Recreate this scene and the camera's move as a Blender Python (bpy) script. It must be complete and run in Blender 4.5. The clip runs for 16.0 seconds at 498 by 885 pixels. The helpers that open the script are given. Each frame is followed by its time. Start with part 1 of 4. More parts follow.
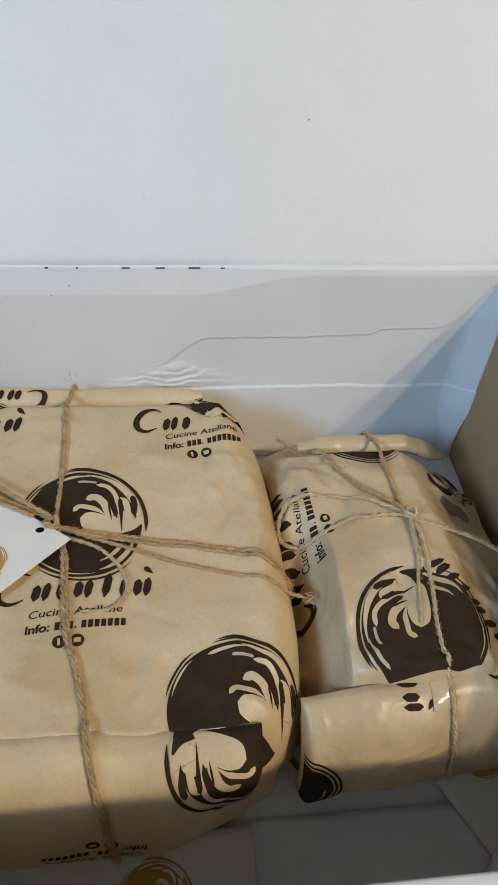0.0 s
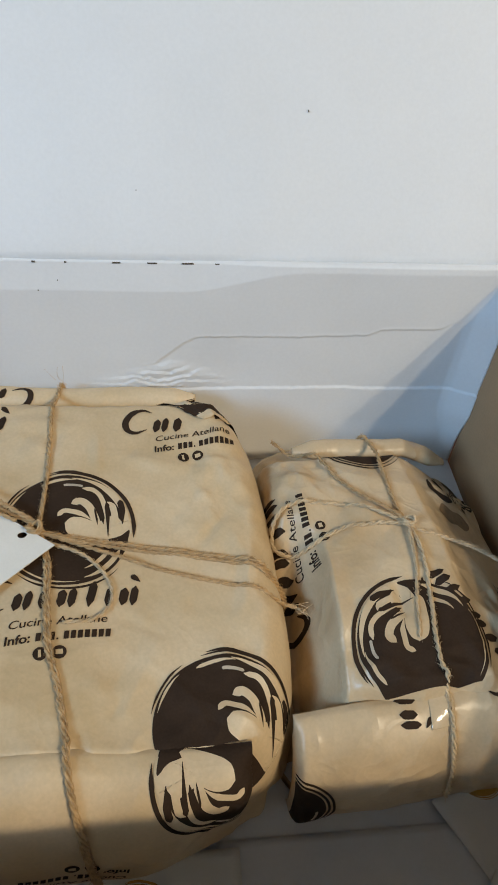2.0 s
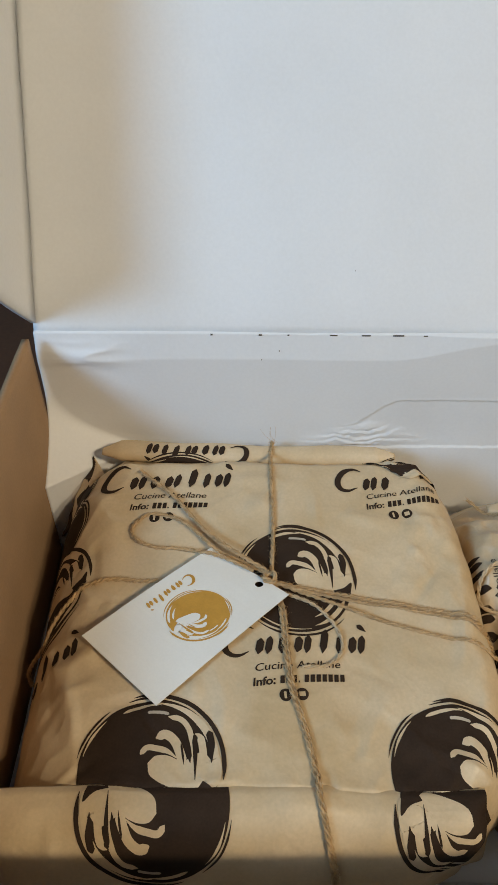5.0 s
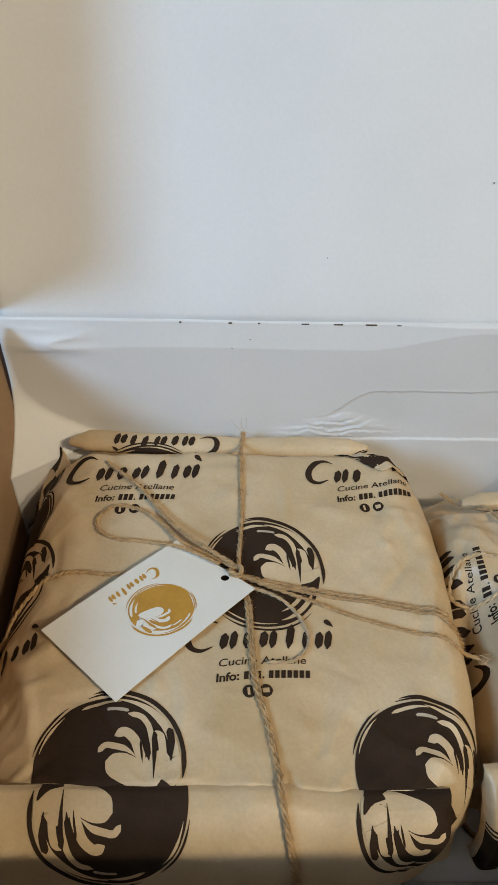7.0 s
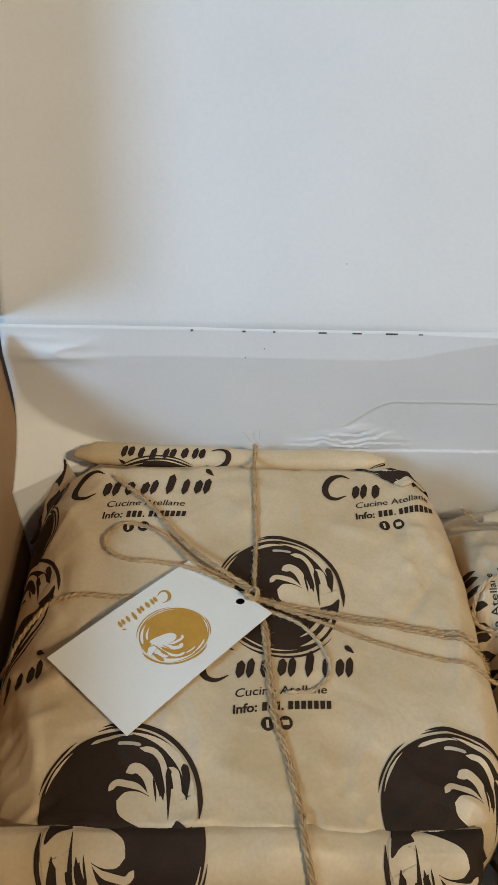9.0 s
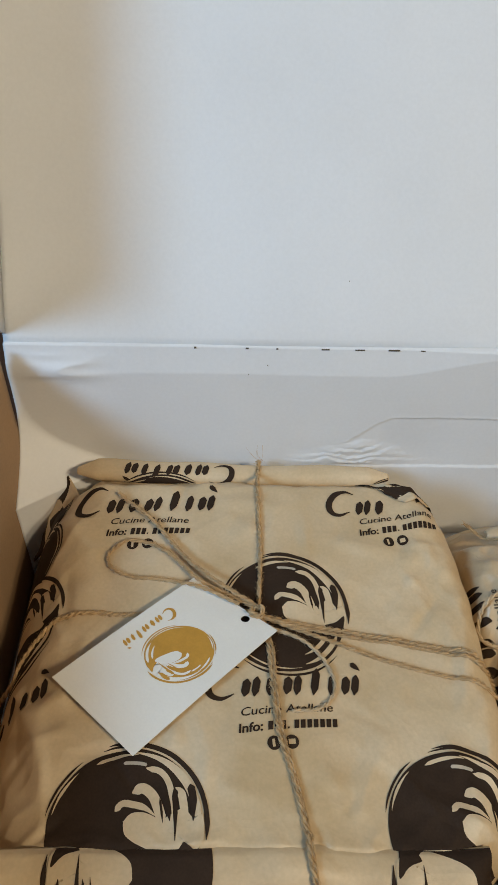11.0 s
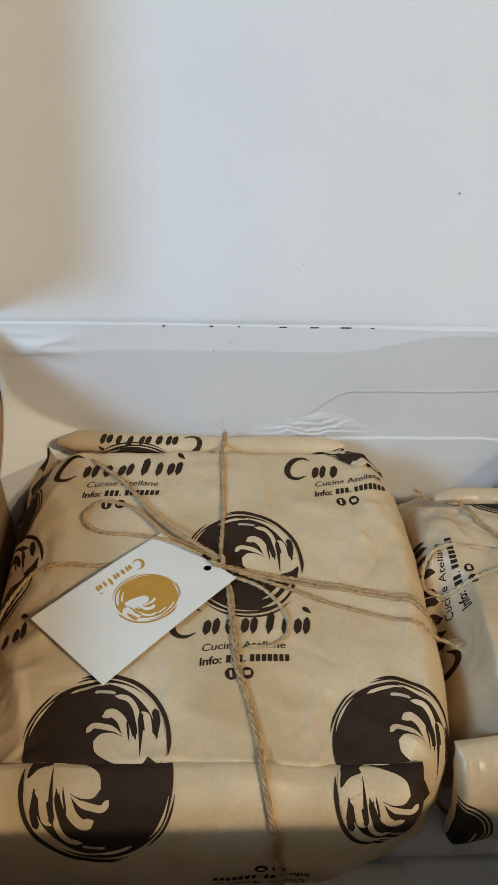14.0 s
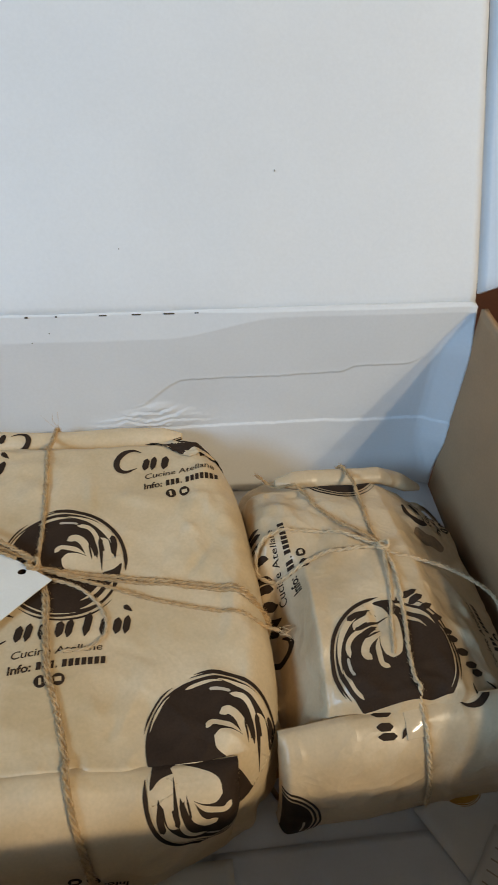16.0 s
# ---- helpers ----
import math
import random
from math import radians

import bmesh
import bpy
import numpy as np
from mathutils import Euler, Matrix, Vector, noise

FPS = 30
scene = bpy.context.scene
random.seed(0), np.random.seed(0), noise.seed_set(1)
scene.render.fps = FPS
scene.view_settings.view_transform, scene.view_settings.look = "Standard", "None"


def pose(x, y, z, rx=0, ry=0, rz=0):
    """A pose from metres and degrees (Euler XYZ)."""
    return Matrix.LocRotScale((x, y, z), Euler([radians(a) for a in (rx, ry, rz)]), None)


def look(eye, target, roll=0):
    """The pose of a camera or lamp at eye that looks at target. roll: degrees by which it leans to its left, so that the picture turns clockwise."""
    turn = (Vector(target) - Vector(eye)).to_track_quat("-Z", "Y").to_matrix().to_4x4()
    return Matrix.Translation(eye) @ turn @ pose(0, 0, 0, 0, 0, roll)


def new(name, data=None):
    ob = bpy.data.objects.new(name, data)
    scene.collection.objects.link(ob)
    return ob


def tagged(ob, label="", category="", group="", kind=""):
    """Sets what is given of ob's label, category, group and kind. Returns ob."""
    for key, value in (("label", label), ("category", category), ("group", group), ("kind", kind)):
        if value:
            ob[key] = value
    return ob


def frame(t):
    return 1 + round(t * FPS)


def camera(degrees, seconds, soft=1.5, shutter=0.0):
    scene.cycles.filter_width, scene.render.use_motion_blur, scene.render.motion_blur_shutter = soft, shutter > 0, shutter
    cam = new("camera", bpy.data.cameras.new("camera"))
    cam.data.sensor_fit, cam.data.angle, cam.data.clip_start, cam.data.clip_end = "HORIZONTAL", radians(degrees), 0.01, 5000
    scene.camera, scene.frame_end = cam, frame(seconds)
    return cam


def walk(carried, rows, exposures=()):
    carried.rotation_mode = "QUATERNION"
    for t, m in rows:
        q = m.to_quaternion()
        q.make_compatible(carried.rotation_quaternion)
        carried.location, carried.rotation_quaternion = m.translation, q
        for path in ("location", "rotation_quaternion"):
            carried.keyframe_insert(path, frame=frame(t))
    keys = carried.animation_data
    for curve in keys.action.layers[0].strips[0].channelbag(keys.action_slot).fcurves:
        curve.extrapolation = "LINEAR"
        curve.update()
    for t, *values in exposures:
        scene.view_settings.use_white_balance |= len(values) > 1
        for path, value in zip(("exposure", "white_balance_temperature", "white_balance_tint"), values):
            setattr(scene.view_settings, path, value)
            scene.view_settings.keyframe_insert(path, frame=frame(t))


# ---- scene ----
cam = camera(37.5, 16.0, soft=1.5, shutter=0.2)
PATH = [
    (0, (-0.0471, -0.0042, 0.3784), (0.0703, 0.6876, -0.3340), 5.29),
    (0.5, (-0.0382, 0.0195, 0.3696), (0.0794, 0.7064, -0.3476), 4.99),
    (1, (-0.0307, 0.0390, 0.3548), (0.0842, 0.7046, -0.3826), 5.14),
    (1.5, (-0.0426, 0.0201, 0.3627), (0.0738, 0.6846, -0.3756), 5.33),
    (2, (-0.0448, 0.0075, 0.3688), (0.0805, 0.6986, -0.3429), 6.43),
    (2.5, (-0.0644, 0.0063, 0.3762), (0.0361, 0.7300, -0.3066), 5.34),
    (3, (-0.0792, 0.0093, 0.3850), (-0.0223, 0.7497, -0.2847), 3.55),
    (3.5, (-0.1004, 0.0026, 0.3921), (-0.0845, 0.7439, -0.2788), 0.97),
    (3.7, (-0.1096, 0.0019, 0.3964), (-0.1107, 0.7366, -0.2821), -0.02),
    (5.8, (-0.1136, -0.0027, 0.4029), (-0.1064, 0.7167, -0.2917), 0.98),
    (6, (-0.1134, -0.0004, 0.4019), (-0.0997, 0.7171, -0.2946), 1.46),
    (6.5, (-0.1095, 0.0031, 0.3953), (-0.0953, 0.7225, -0.2992), 1.55),
    (7, (-0.1014, 0.0047, 0.3956), (-0.0883, 0.7217, -0.3014), 1.46),
    (7.5, (-0.1031, 0.0129, 0.3948), (-0.0890, 0.7288, -0.3032), 1.46),
    (8, (-0.1109, 0.0303, 0.4000), (-0.1034, 0.7467, -0.2977), 0.89),
    (8.5, (-0.1086, 0.0284, 0.3897), (-0.0954, 0.7468, -0.3058), 1.35),
    (8.7, (-0.1121, 0.0264, 0.3884), (-0.0936, 0.7410, -0.3110), 1.84),
    (10.8, (-0.1126, 0.0216, 0.3938), (-0.0875, 0.7394, -0.3020), 2.39),
    (11, (-0.1156, 0.0265, 0.3917), (-0.0916, 0.7507, -0.2975), 1.98),
    (11.5, (-0.1094, 0.0171, 0.3880), (-0.0839, 0.7417, -0.3007), 2.17),
    (12, (-0.0998, -0.0043, 0.3918), (-0.0795, 0.7241, -0.2930), 1.69),
    (12.5, (-0.1053, -0.0007, 0.3964), (-0.0789, 0.7204, -0.2959), 2.17),
    (13, (-0.1030, -0.0008, 0.3953), (-0.0809, 0.7244, -0.2929), 1.88),
    (13.5, (-0.1085, -0.0131, 0.3980), (-0.0817, 0.7173, -0.2846), 2.04),
    (14, (-0.0997, -0.0161, 0.4004), (-0.0653, 0.7160, -0.2799), 2.20),
    (14.5, (-0.1030, -0.0138, 0.4038), (-0.0644, 0.7230, -0.2713), 2.36),
    (15, (-0.0895, -0.0168, 0.3983), (-0.0369, 0.7177, -0.2782), 2.59),
    (15.5, (-0.0631, -0.0142, 0.3969), (0.0250, 0.7104, -0.2867), 3.11),
    (16, (-0.0331, -0.0106, 0.3933), (0.0816, 0.7067, -0.2940), 3.37),
]
EXPOSURE = [(0, 0.05), (0.5, 0.02), (1, -0.02), (1.5, 0.11), (2, 0.08), (3, -0.08), (3.7, -0.07), (6, 0.04), (7, 0.0), (8.5, -0.05), (11.5, -0.04), (13.5, -0.01), (16, -0.03)]
walk(cam, [(t, look(eye, target, roll)) for t, eye, target, roll in PATH], EXPOSURE)

# ---- world and lights ----
world = bpy.data.worlds.new("world")
scene.world = world
world.use_nodes = True
world.node_tree.nodes["Background"].inputs[0].default_value = (0.75, 0.86, 1.0, 1)
world.node_tree.nodes["Background"].inputs[1].default_value = 0.3


def area_lamp(name, eye, target, size, watts, colour):
    data = bpy.data.lights.new(name, "AREA")
    data.shape, data.size, data.size_y = "RECTANGLE", size[0], size[1]
    data.energy, data.color = watts, colour
    ob = new(name, data)
    ob.matrix_world = look(eye, target)
    return ob


WARM, COOL = (1.0, 0.84, 0.60), (0.375, 0.62, 0.935)
area_lamp("lamp_warm_far", (1.330, -0.85, 1.55), (0.0, 0.22, 0.1), (0.14, 0.14), 3.0, WARM)
area_lamp("lamp_warm_outer", (1.106, -0.85, 1.55), (0.0, 0.22, 0.1), (0.07, 0.07), 11.2, WARM)
area_lamp("lamp_warm_inner", (0.853, -0.85, 1.55), (0.0, 0.22, 0.1), (0.07, 0.07), 9.8, WARM)
area_lamp("window_daylight", (-1.52, -0.95, 1.48), (0.0, 0.22, 0.1), (0.65, 0.65), 44.5, COOL)



# ---- materials ----
def material(name, base, rough=0.6, spread=0.08, scale=60.0, fine=900.0, bump=0.15, bump_scale=None, tint=None, specular=0.5, distance=0.0006, crumple=0.0):
    """Base colour varied at two scales, with fine relief."""
    m = bpy.data.materials.new(name)
    m.use_nodes = True
    nt = m.node_tree
    n, l = nt.nodes, nt.links
    b = n["Principled BSDF"]
    b.inputs["Roughness"].default_value = rough
    b.inputs["Specular IOR Level"].default_value = specular
    co = n.new("ShaderNodeTexCoord")
    a = n.new("ShaderNodeTexNoise")
    a.inputs["Scale"].default_value, a.inputs["Detail"].default_value = scale, 5
    f = n.new("ShaderNodeTexNoise")
    f.inputs["Scale"].default_value, f.inputs["Detail"].default_value = fine, 3
    for t in (a, f):
        l.new(co.outputs["Object"], t.inputs["Vector"])
    dark = tint or tuple(c * (1 - 2 * spread) for c in base)
    r1 = n.new("ShaderNodeMix")
    r1.data_type = "RGBA"
    r1.inputs["A"].default_value, r1.inputs["B"].default_value = (*dark, 1), (*base, 1)
    mr = n.new("ShaderNodeMapRange")
    mr.inputs["From Min"].default_value, mr.inputs["From Max"].default_value = 0.3, 0.62
    l.new(a.outputs["Fac"], mr.inputs["Value"])
    l.new(mr.outputs["Result"], r1.inputs["Factor"])
    r2 = n.new("ShaderNodeMix")
    r2.data_type, r2.blend_type = "RGBA", "MULTIPLY"
    r2.inputs["Factor"].default_value = 1.0
    mf = n.new("ShaderNodeMapRange")
    mf.inputs["From Min"].default_value, mf.inputs["From Max"].default_value = 0.3, 0.7
    mf.inputs["To Min"].default_value, mf.inputs["To Max"].default_value = 1 - spread, 1 + spread * 0.5
    l.new(f.outputs["Fac"], mf.inputs["Value"])
    l.new(r1.outputs["Result"], r2.inputs["A"])
    l.new(mf.outputs["Result"], r2.inputs["B"])
    l.new(r2.outputs["Result"], b.inputs["Base Color"])
    mrr = n.new("ShaderNodeMapRange")
    mrr.inputs["To Min"].default_value, mrr.inputs["To Max"].default_value = rough - 0.06, rough + 0.08
    l.new(a.outputs["Fac"], mrr.inputs["Value"])
    l.new(mrr.outputs["Result"], b.inputs["Roughness"])
    bn = n.new("ShaderNodeBump")
    bn.inputs["Strength"].default_value, bn.inputs["Distance"].default_value = bump, distance
    if bump_scale:
        bt = n.new("ShaderNodeTexNoise")
        bt.inputs["Scale"].default_value, bt.inputs["Detail"].default_value = bump_scale, 6
        l.new(co.outputs["Object"], bt.inputs["Vector"])
        l.new(bt.outputs["Fac"], bn.inputs["Height"])
    else:
        l.new(f.outputs["Fac"], bn.inputs["Height"])
    last = bn
    if crumple:
        warp = n.new("ShaderNodeTexNoise")
        warp.inputs["Scale"].default_value = 30
        l.new(co.outputs["Object"], warp.inputs["Vector"])
        add = n.new("ShaderNodeMix")
        add.data_type, add.blend_type = "RGBA", "LINEAR_LIGHT"
        add.inputs["Factor"].default_value = 0.03
        l.new(co.outputs["Object"], add.inputs["A"])
        l.new(warp.outputs["Color"], add.inputs["B"])
        for scale, depth in ((38, 0.0016), (95, 0.0006)):
            cell = n.new("ShaderNodeTexVoronoi")
            cell.feature = "F1"
            cell.inputs["Scale"].default_value = scale
            l.new(add.outputs["Result"], cell.inputs["Vector"])
            facet = n.new("ShaderNodeBump")
            facet.inputs["Strength"].default_value, facet.inputs["Distance"].default_value = crumple, depth
            l.new(cell.outputs["Distance"], facet.inputs["Height"])
            l.new(last.outputs["Normal"], facet.inputs["Normal"])
            last = facet
    l.new(last.outputs["Normal"], b.inputs["Normal"])
    return m


WHITE = material("white_card", (0.80, 0.80, 0.79), 0.62, 0.02, 14, 500, 0.12, 260)
KRAFT = material("kraft_board", (0.40, 0.245, 0.125), 0.75, 0.06, 30, 700, 0.2)
SLIT = material("slit_shadow_board", (0.10, 0.075, 0.05), 0.9, 0.1)
PAPER = material("wrapping_paper", (0.69, 0.535, 0.340), 0.46, 0.06, 22, 600, 0.6, 95, tint=(0.57, 0.415, 0.230), crumple=0.4)
PAPER_GLOSS = material("waxed_wrapping_paper", (0.65, 0.495, 0.31), 0.34, 0.05, 26, 600, 0.35, 110, tint=(0.51, 0.365, 0.205), specular=0.45, crumple=1.0)
INK = material("brown_ink", (0.042, 0.025, 0.015), 0.72, 0.14, 60, 900, 0.25, 120, specular=0.14)
INK_PALE = material("pale_print", (0.50, 0.42, 0.31), 0.5, 0.05)
CARD = material("ivory_card", (0.82, 0.785, 0.70), 0.55, 0.02, 40, 900, 0.08)
GOLD = material("ochre_ink", (0.56, 0.29, 0.045), 0.5, 0.06, 150, 900, 0.1)
TWINE = material("jute_twine", (0.66, 0.44, 0.22), 0.9, 0.16, 260, 2500, 0.6)
TWINE_PALE = material("pale_cotton_twine", (0.74, 0.56, 0.34), 0.85, 0.12, 260, 2500, 0.5)
TABLE = material("red_brown_wood", (0.20, 0.075, 0.03), 0.4, 0.12, 12, 300, 0.2)
# Invented colour for unseen walls, keeping their bounce light weak and bluish.
BOUNCE_PAINT = material("wall_bounce_paint", (0.155, 0.175, 0.205), 0.85, 0.02, 3, 200, 0.1)


# ---- building helpers ----
def thing(name, label, category, at=(0, 0, 0), group="", kind=""):
    ob = new(name)
    ob.empty_display_size = 0.02
    ob.location = at
    return tagged(ob, label, category, group, kind)


def mesh_object(name, verts, faces, mats, smooth=True, slots=None):
    me = bpy.data.meshes.new(name)
    me.from_pydata([tuple(v) for v in verts], [], faces)
    for m in (mats if isinstance(mats, (list, tuple)) else [mats]):
        me.materials.append(m)
    if slots:
        me.polygons.foreach_set("material_index", slots)
    if smooth:
        me.polygons.foreach_set("use_smooth", [True] * len(me.polygons))
    me.update()
    return new(name, me)


def part(name, verts, faces, mats, parent, label="", smooth=True, slots=None):
    ob = mesh_object(name, verts, faces, mats, smooth, slots)
    ob.parent = parent
    ob.matrix_parent_inverse = Matrix.Translation(parent.matrix_world.translation).inverted() if parent.parent is None else Matrix()
    if parent.parent is None:
        ob.matrix_parent_inverse = Matrix.Translation(-parent.location)
    return tagged(ob, label)


def grid(fn, us, vs):
    """Vertices and quads of a sheet fn(u, v)."""
    verts = [fn(u, v) for v in vs for u in us]
    n = len(us)
    faces = [(j * n + i, j * n + i + 1, (j + 1) * n + i + 1, (j + 1) * n + i) for j in range(len(vs) - 1) for i in range(n - 1)]
    return verts, faces


def span(a, b, n):
    return [a + (b - a) * i / n for i in range(n + 1)]


def slab(fn, us, vs, off):
    """A sheet with thickness: off is added for its second face, and the rim is closed."""
    v1, f1 = grid(fn, us, vs)
    n, m = len(us), len(vs)
    k = len(v1)
    v2 = [(p[0] + off[0], p[1] + off[1], p[2] + off[2]) for p in v1]
    faces = list(f1) + [tuple(k + i for i in reversed(f)) for f in f1]
    ring = [i for i in range(n)] + [j * n + n - 1 for j in range(1, m)] + [(m - 1) * n + i for i in range(n - 2, -1, -1)] + [j * n for j in range(m - 2, 0, -1)]
    faces += [(ring[i], k + ring[i], k + ring[(i + 1) % len(ring)], ring[(i + 1) % len(ring)]) for i in range(len(ring))]
    return v1 + v2, faces


def box_mesh(lo, hi, bevel=0.001):
    bm = bmesh.new()
    bmesh.ops.create_cube(bm, size=1)
    for v in bm.verts:
        v.co = [lo[i] + (v.co[i] + 0.5) * (hi[i] - lo[i]) for i in range(3)]
    if bevel:
        bmesh.ops.bevel(bm, geom=bm.edges[:], offset=bevel, segments=2, affect="EDGES", profile=0.5)
    bm.verts.index_update()
    out = [v.co[:] for v in bm.verts], [[v.index for v in f.verts] for f in bm.faces]
    bm.free()
    return out


def smooth_path(pts, step=0.0015):
    """A Catmull-Rom curve through the points, evenly stepped."""
    P = [Vector(p) for p in pts]
    P = [P[0] * 2 - P[1]] + P + [P[-1] * 2 - P[-2]]
    out = []
    for i in range(1, len(P) - 2):
        a, b, c, d = P[i - 1:i + 3]
        n = max(2, int((c - b).length / step))
        for k in range(n):
            t = k / n
            out.append(0.5 * (2 * b + (c - a) * t + (2 * a - 5 * b + 4 * c - d) * t * t + (3 * b - a - 3 * c + d) * t ** 3))
    out.append(P[-2])
    return out


def clamp(x, a=0.0, b=1.0):
    return max(a, min(b, x))


def ease(a, b, x):
    t = clamp((x - a) / (b - a))
    return t * t * (3 - 2 * t)


def wobble(x, y, s, seed=0.0):
    return noise.noise(Vector((x * s, y * s, seed)))


def crease(x, y, s, seed=0.0):
    """Sharp-crested folds, 0 to 1."""
    return 1 - abs(noise.noise(Vector((x * s, y * s, seed)))) * 2


# ---- unseen room, closing in the light ----
def plain_wall(name, lo, hi, mat):
    ob = mesh_object(name, *box_mesh(lo, hi, 0), mat, smooth=False)
    return tagged(ob, kind="structure")


plain_wall("floor", (-2.0, -1.8, -0.80), (2.2, 2.0, -0.75), TABLE)
plain_wall("ceiling", (-2.0, -1.8, 1.65), (2.2, 2.0, 1.70), BOUNCE_PAINT)
plain_wall("wall_west", (-2.05, -1.8, -0.75), (-2.0, 2.0, 1.65), BOUNCE_PAINT)
plain_wall("wall_east", (2.2, -1.8, -0.75), (2.25, 2.0, 1.65), BOUNCE_PAINT)
plain_wall("wall_north", (-2.0, 2.0, -0.75), (2.2, 2.05, 1.65), BOUNCE_PAINT)
plain_wall("wall_south", (-2.0, -1.85, -0.75), (2.2, -1.8, 1.65), BOUNCE_PAINT)

table = thing("table", "red-brown wooden table under the open box", "table", (0, 0.2, -0.75))
part("tabletop", *box_mesh((-0.75, -0.35, -0.034), (0.65, 0.75, -0.0052), 0.004), TABLE, table)
for sx in (-0.70, 0.54):
    for sy in (-0.30, 0.64):
        part("leg", *box_mesh((sx, sy, -0.75), (sx + 0.06, sy + 0.06, -0.034), 0.003), TABLE, table)

# ---- shipping box ----
XL, XR, YF, YB, RIM = -0.2405, 0.1605, 0.046, 0.350, 0.1526
THICK = 0.004
box = thing("shipping_box", "open white-lined cardboard shipping box on a wooden table", "box", (-0.04, 0.2, -0.005))
part("bottom_panel", *box_mesh((XL, YF, -0.005), (XR, YB, 0.0), 0.0005), WHITE, box, smooth=False)


def back_wall(x, z):
    """The inner face of the rear panel: creased, torn and bent into the corners."""
    y = YB
    lean = 0.1362 + 0.0125 * ease(-0.03, 0.04, x)
    y += 0.0035 * clamp((z - lean) / 0.017)                      # scored strip under the hinge, leaning back
    jag = 0.0008 * wobble(x, 0.3, 60, 4) + 0.0008 * wobble(x, 0.7, 260, 6) + 0.0004 * wobble(x, 0.2, 700, 2)
    step = 0.1050 - 0.022 * ease(-0.018, -0.052, x) + 0.0008 * ease(0.03, 0.06, x) + 0.0048 * ease(0.080, 0.091, x) + 0.006 * ease(0.123, 0.138, x) + jag
    on = ease(-0.058, -0.040, x) * ease(0.142, 0.12, x)
    y += 0.0005 * ease(step + 0.0005, step - 0.0007, z) * on
    y -= 0.00035 * math.exp(-((z - step - 0.0006) / 0.0008) ** 2) * on * (0.6 + 0.5 * wobble(x, 0.1, 60, 8))
    low = 0.0650 + 0.0008 * math.sin(x * 40) + jag
    y -= 0.0009 * ease(low + 0.0003, low - 0.0004, z) * ease(-0.07, -0.02, x)
    tear = math.exp(-((x + 0.040) / 0.032) ** 2) * ease(0.0645, 0.068, z) * ease(0.090 - 0.3 * abs(x + 0.035), 0.080 - 0.3 * abs(x + 0.035), z)
    layer = (z * 170 + 1.6 * wobble(x * 0.5, z, 70, 3) + 0.5 * wobble(x, z, 150, 5) + 0.3 * wobble(x, z, 420, 9)) % 1.0
    y -= 0.0017 * tear * (0.3 + 0.8 * layer)
    y += 0.0008 * wobble(x, z, 18, 2) + 0.0004 * crease(x * 0.4, z, 40, 5) * ease(0.12, 0.06, z)
    # corner gussets
    left = -0.2405 + 0.055 * clamp((0.138 - z) / 0.072) ** 3.6
    y -= 0.75 * max(0.0, left - x) * (0.35 + 0.65 * ease(0.155, 0.10, z))
    right = 0.160 - 0.0175 * ease(0.156, 0.118, z) + 0.010 * ease(0.05, 0.015, z)
    y -= 0.55 * max(0.0, x - right)
    ridge = math.exp(-((x - right) / 0.0012) ** 2) + math.exp(-((x - left) / 0.0014) ** 2) * ease(0.15, 0.13, z)
    corner = math.exp(-((x + 0.212) / 0.022) ** 2) * math.exp(-((z - 0.139) / 0.007) ** 2)
    y -= 0.0032 * corner * max(0.0, crease(x * 0.35 + z * 0.4, z * 1.5, 75, 12))
    return (x, y - 0.0006 * ridge, z)


part("back_panel", *slab(back_wall, span(XL, XR, 300), span(0.0, RIM, 190), (0, 0.010, 0)), WHITE, box)


def side_wall(x0, sign):
    def fn(v, z):
        y = YF + (YB - 0.006 - YF) * v
        return (x0 + sign * (0.0015 * wobble(y, z, 9, x0) + 0.0012 * math.sin(math.pi * v) * (z / RIM)), y, z)
    return fn


part("side_panel", *slab(side_wall(XL, -1), span(0, 1, 60), span(0, RIM + 0.002, 24), (-THICK, 0, 0)), KRAFT, box, "brown kraft inner side")
part("side_panel", *slab(side_wall(XR, 1), span(0, 1, 60), span(0, RIM + 0.002, 24), (THICK, 0, 0)), KRAFT, box, "brown kraft inner side")
part("front_panel", *box_mesh((XL - 0.009, YF - 0.006, -0.005), (XR + 0.009, YF - 0.0002, 0.1505), 0.0012), WHITE, box)

# lid, leaning back from the hinge
LEAN_BACK = radians(31)
LID_UP, LID_OUT = Vector((0, math.sin(LEAN_BACK), math.cos(LEAN_BACK))), Vector((0, -math.cos(LEAN_BACK), math.sin(LEAN_BACK)))
HINGE = Vector((0, YB + 0.0035, RIM + 0.0006))
LID_LONG = 0.302


def lid_face(x, s):
    p = HINGE + LID_UP * s + LID_OUT * (0.0012 * wobble(x, s, 7, 9) + 0.0006 * wobble(x, s, 25, 4) - 0.002 * math.exp(-s / 0.006))
    return (x, p.y, p.z)


lid = part("lid", *slab(lid_face, span(XL, XR, 90), span(0, LID_LONG, 70), tuple(-LID_OUT * 0.004)), WHITE, box)


def lid_flap(x0, sign, depth, splay):
    """A side flap of the lid; splay: degrees that it stands open beyond the square."""
    def fn(d, s):
        q = HINGE + LID_UP * (0.005 + 0.35 * depth * d + (LID_LONG - 0.006 - 0.35 * depth * d) * s) + LID_OUT * (depth * d * math.cos(radians(splay)))
        return (x0 + sign * (depth * d * math.sin(radians(splay)) + 0.001 * wobble(d, s, 3, x0)), q.y, q.z)
    return fn


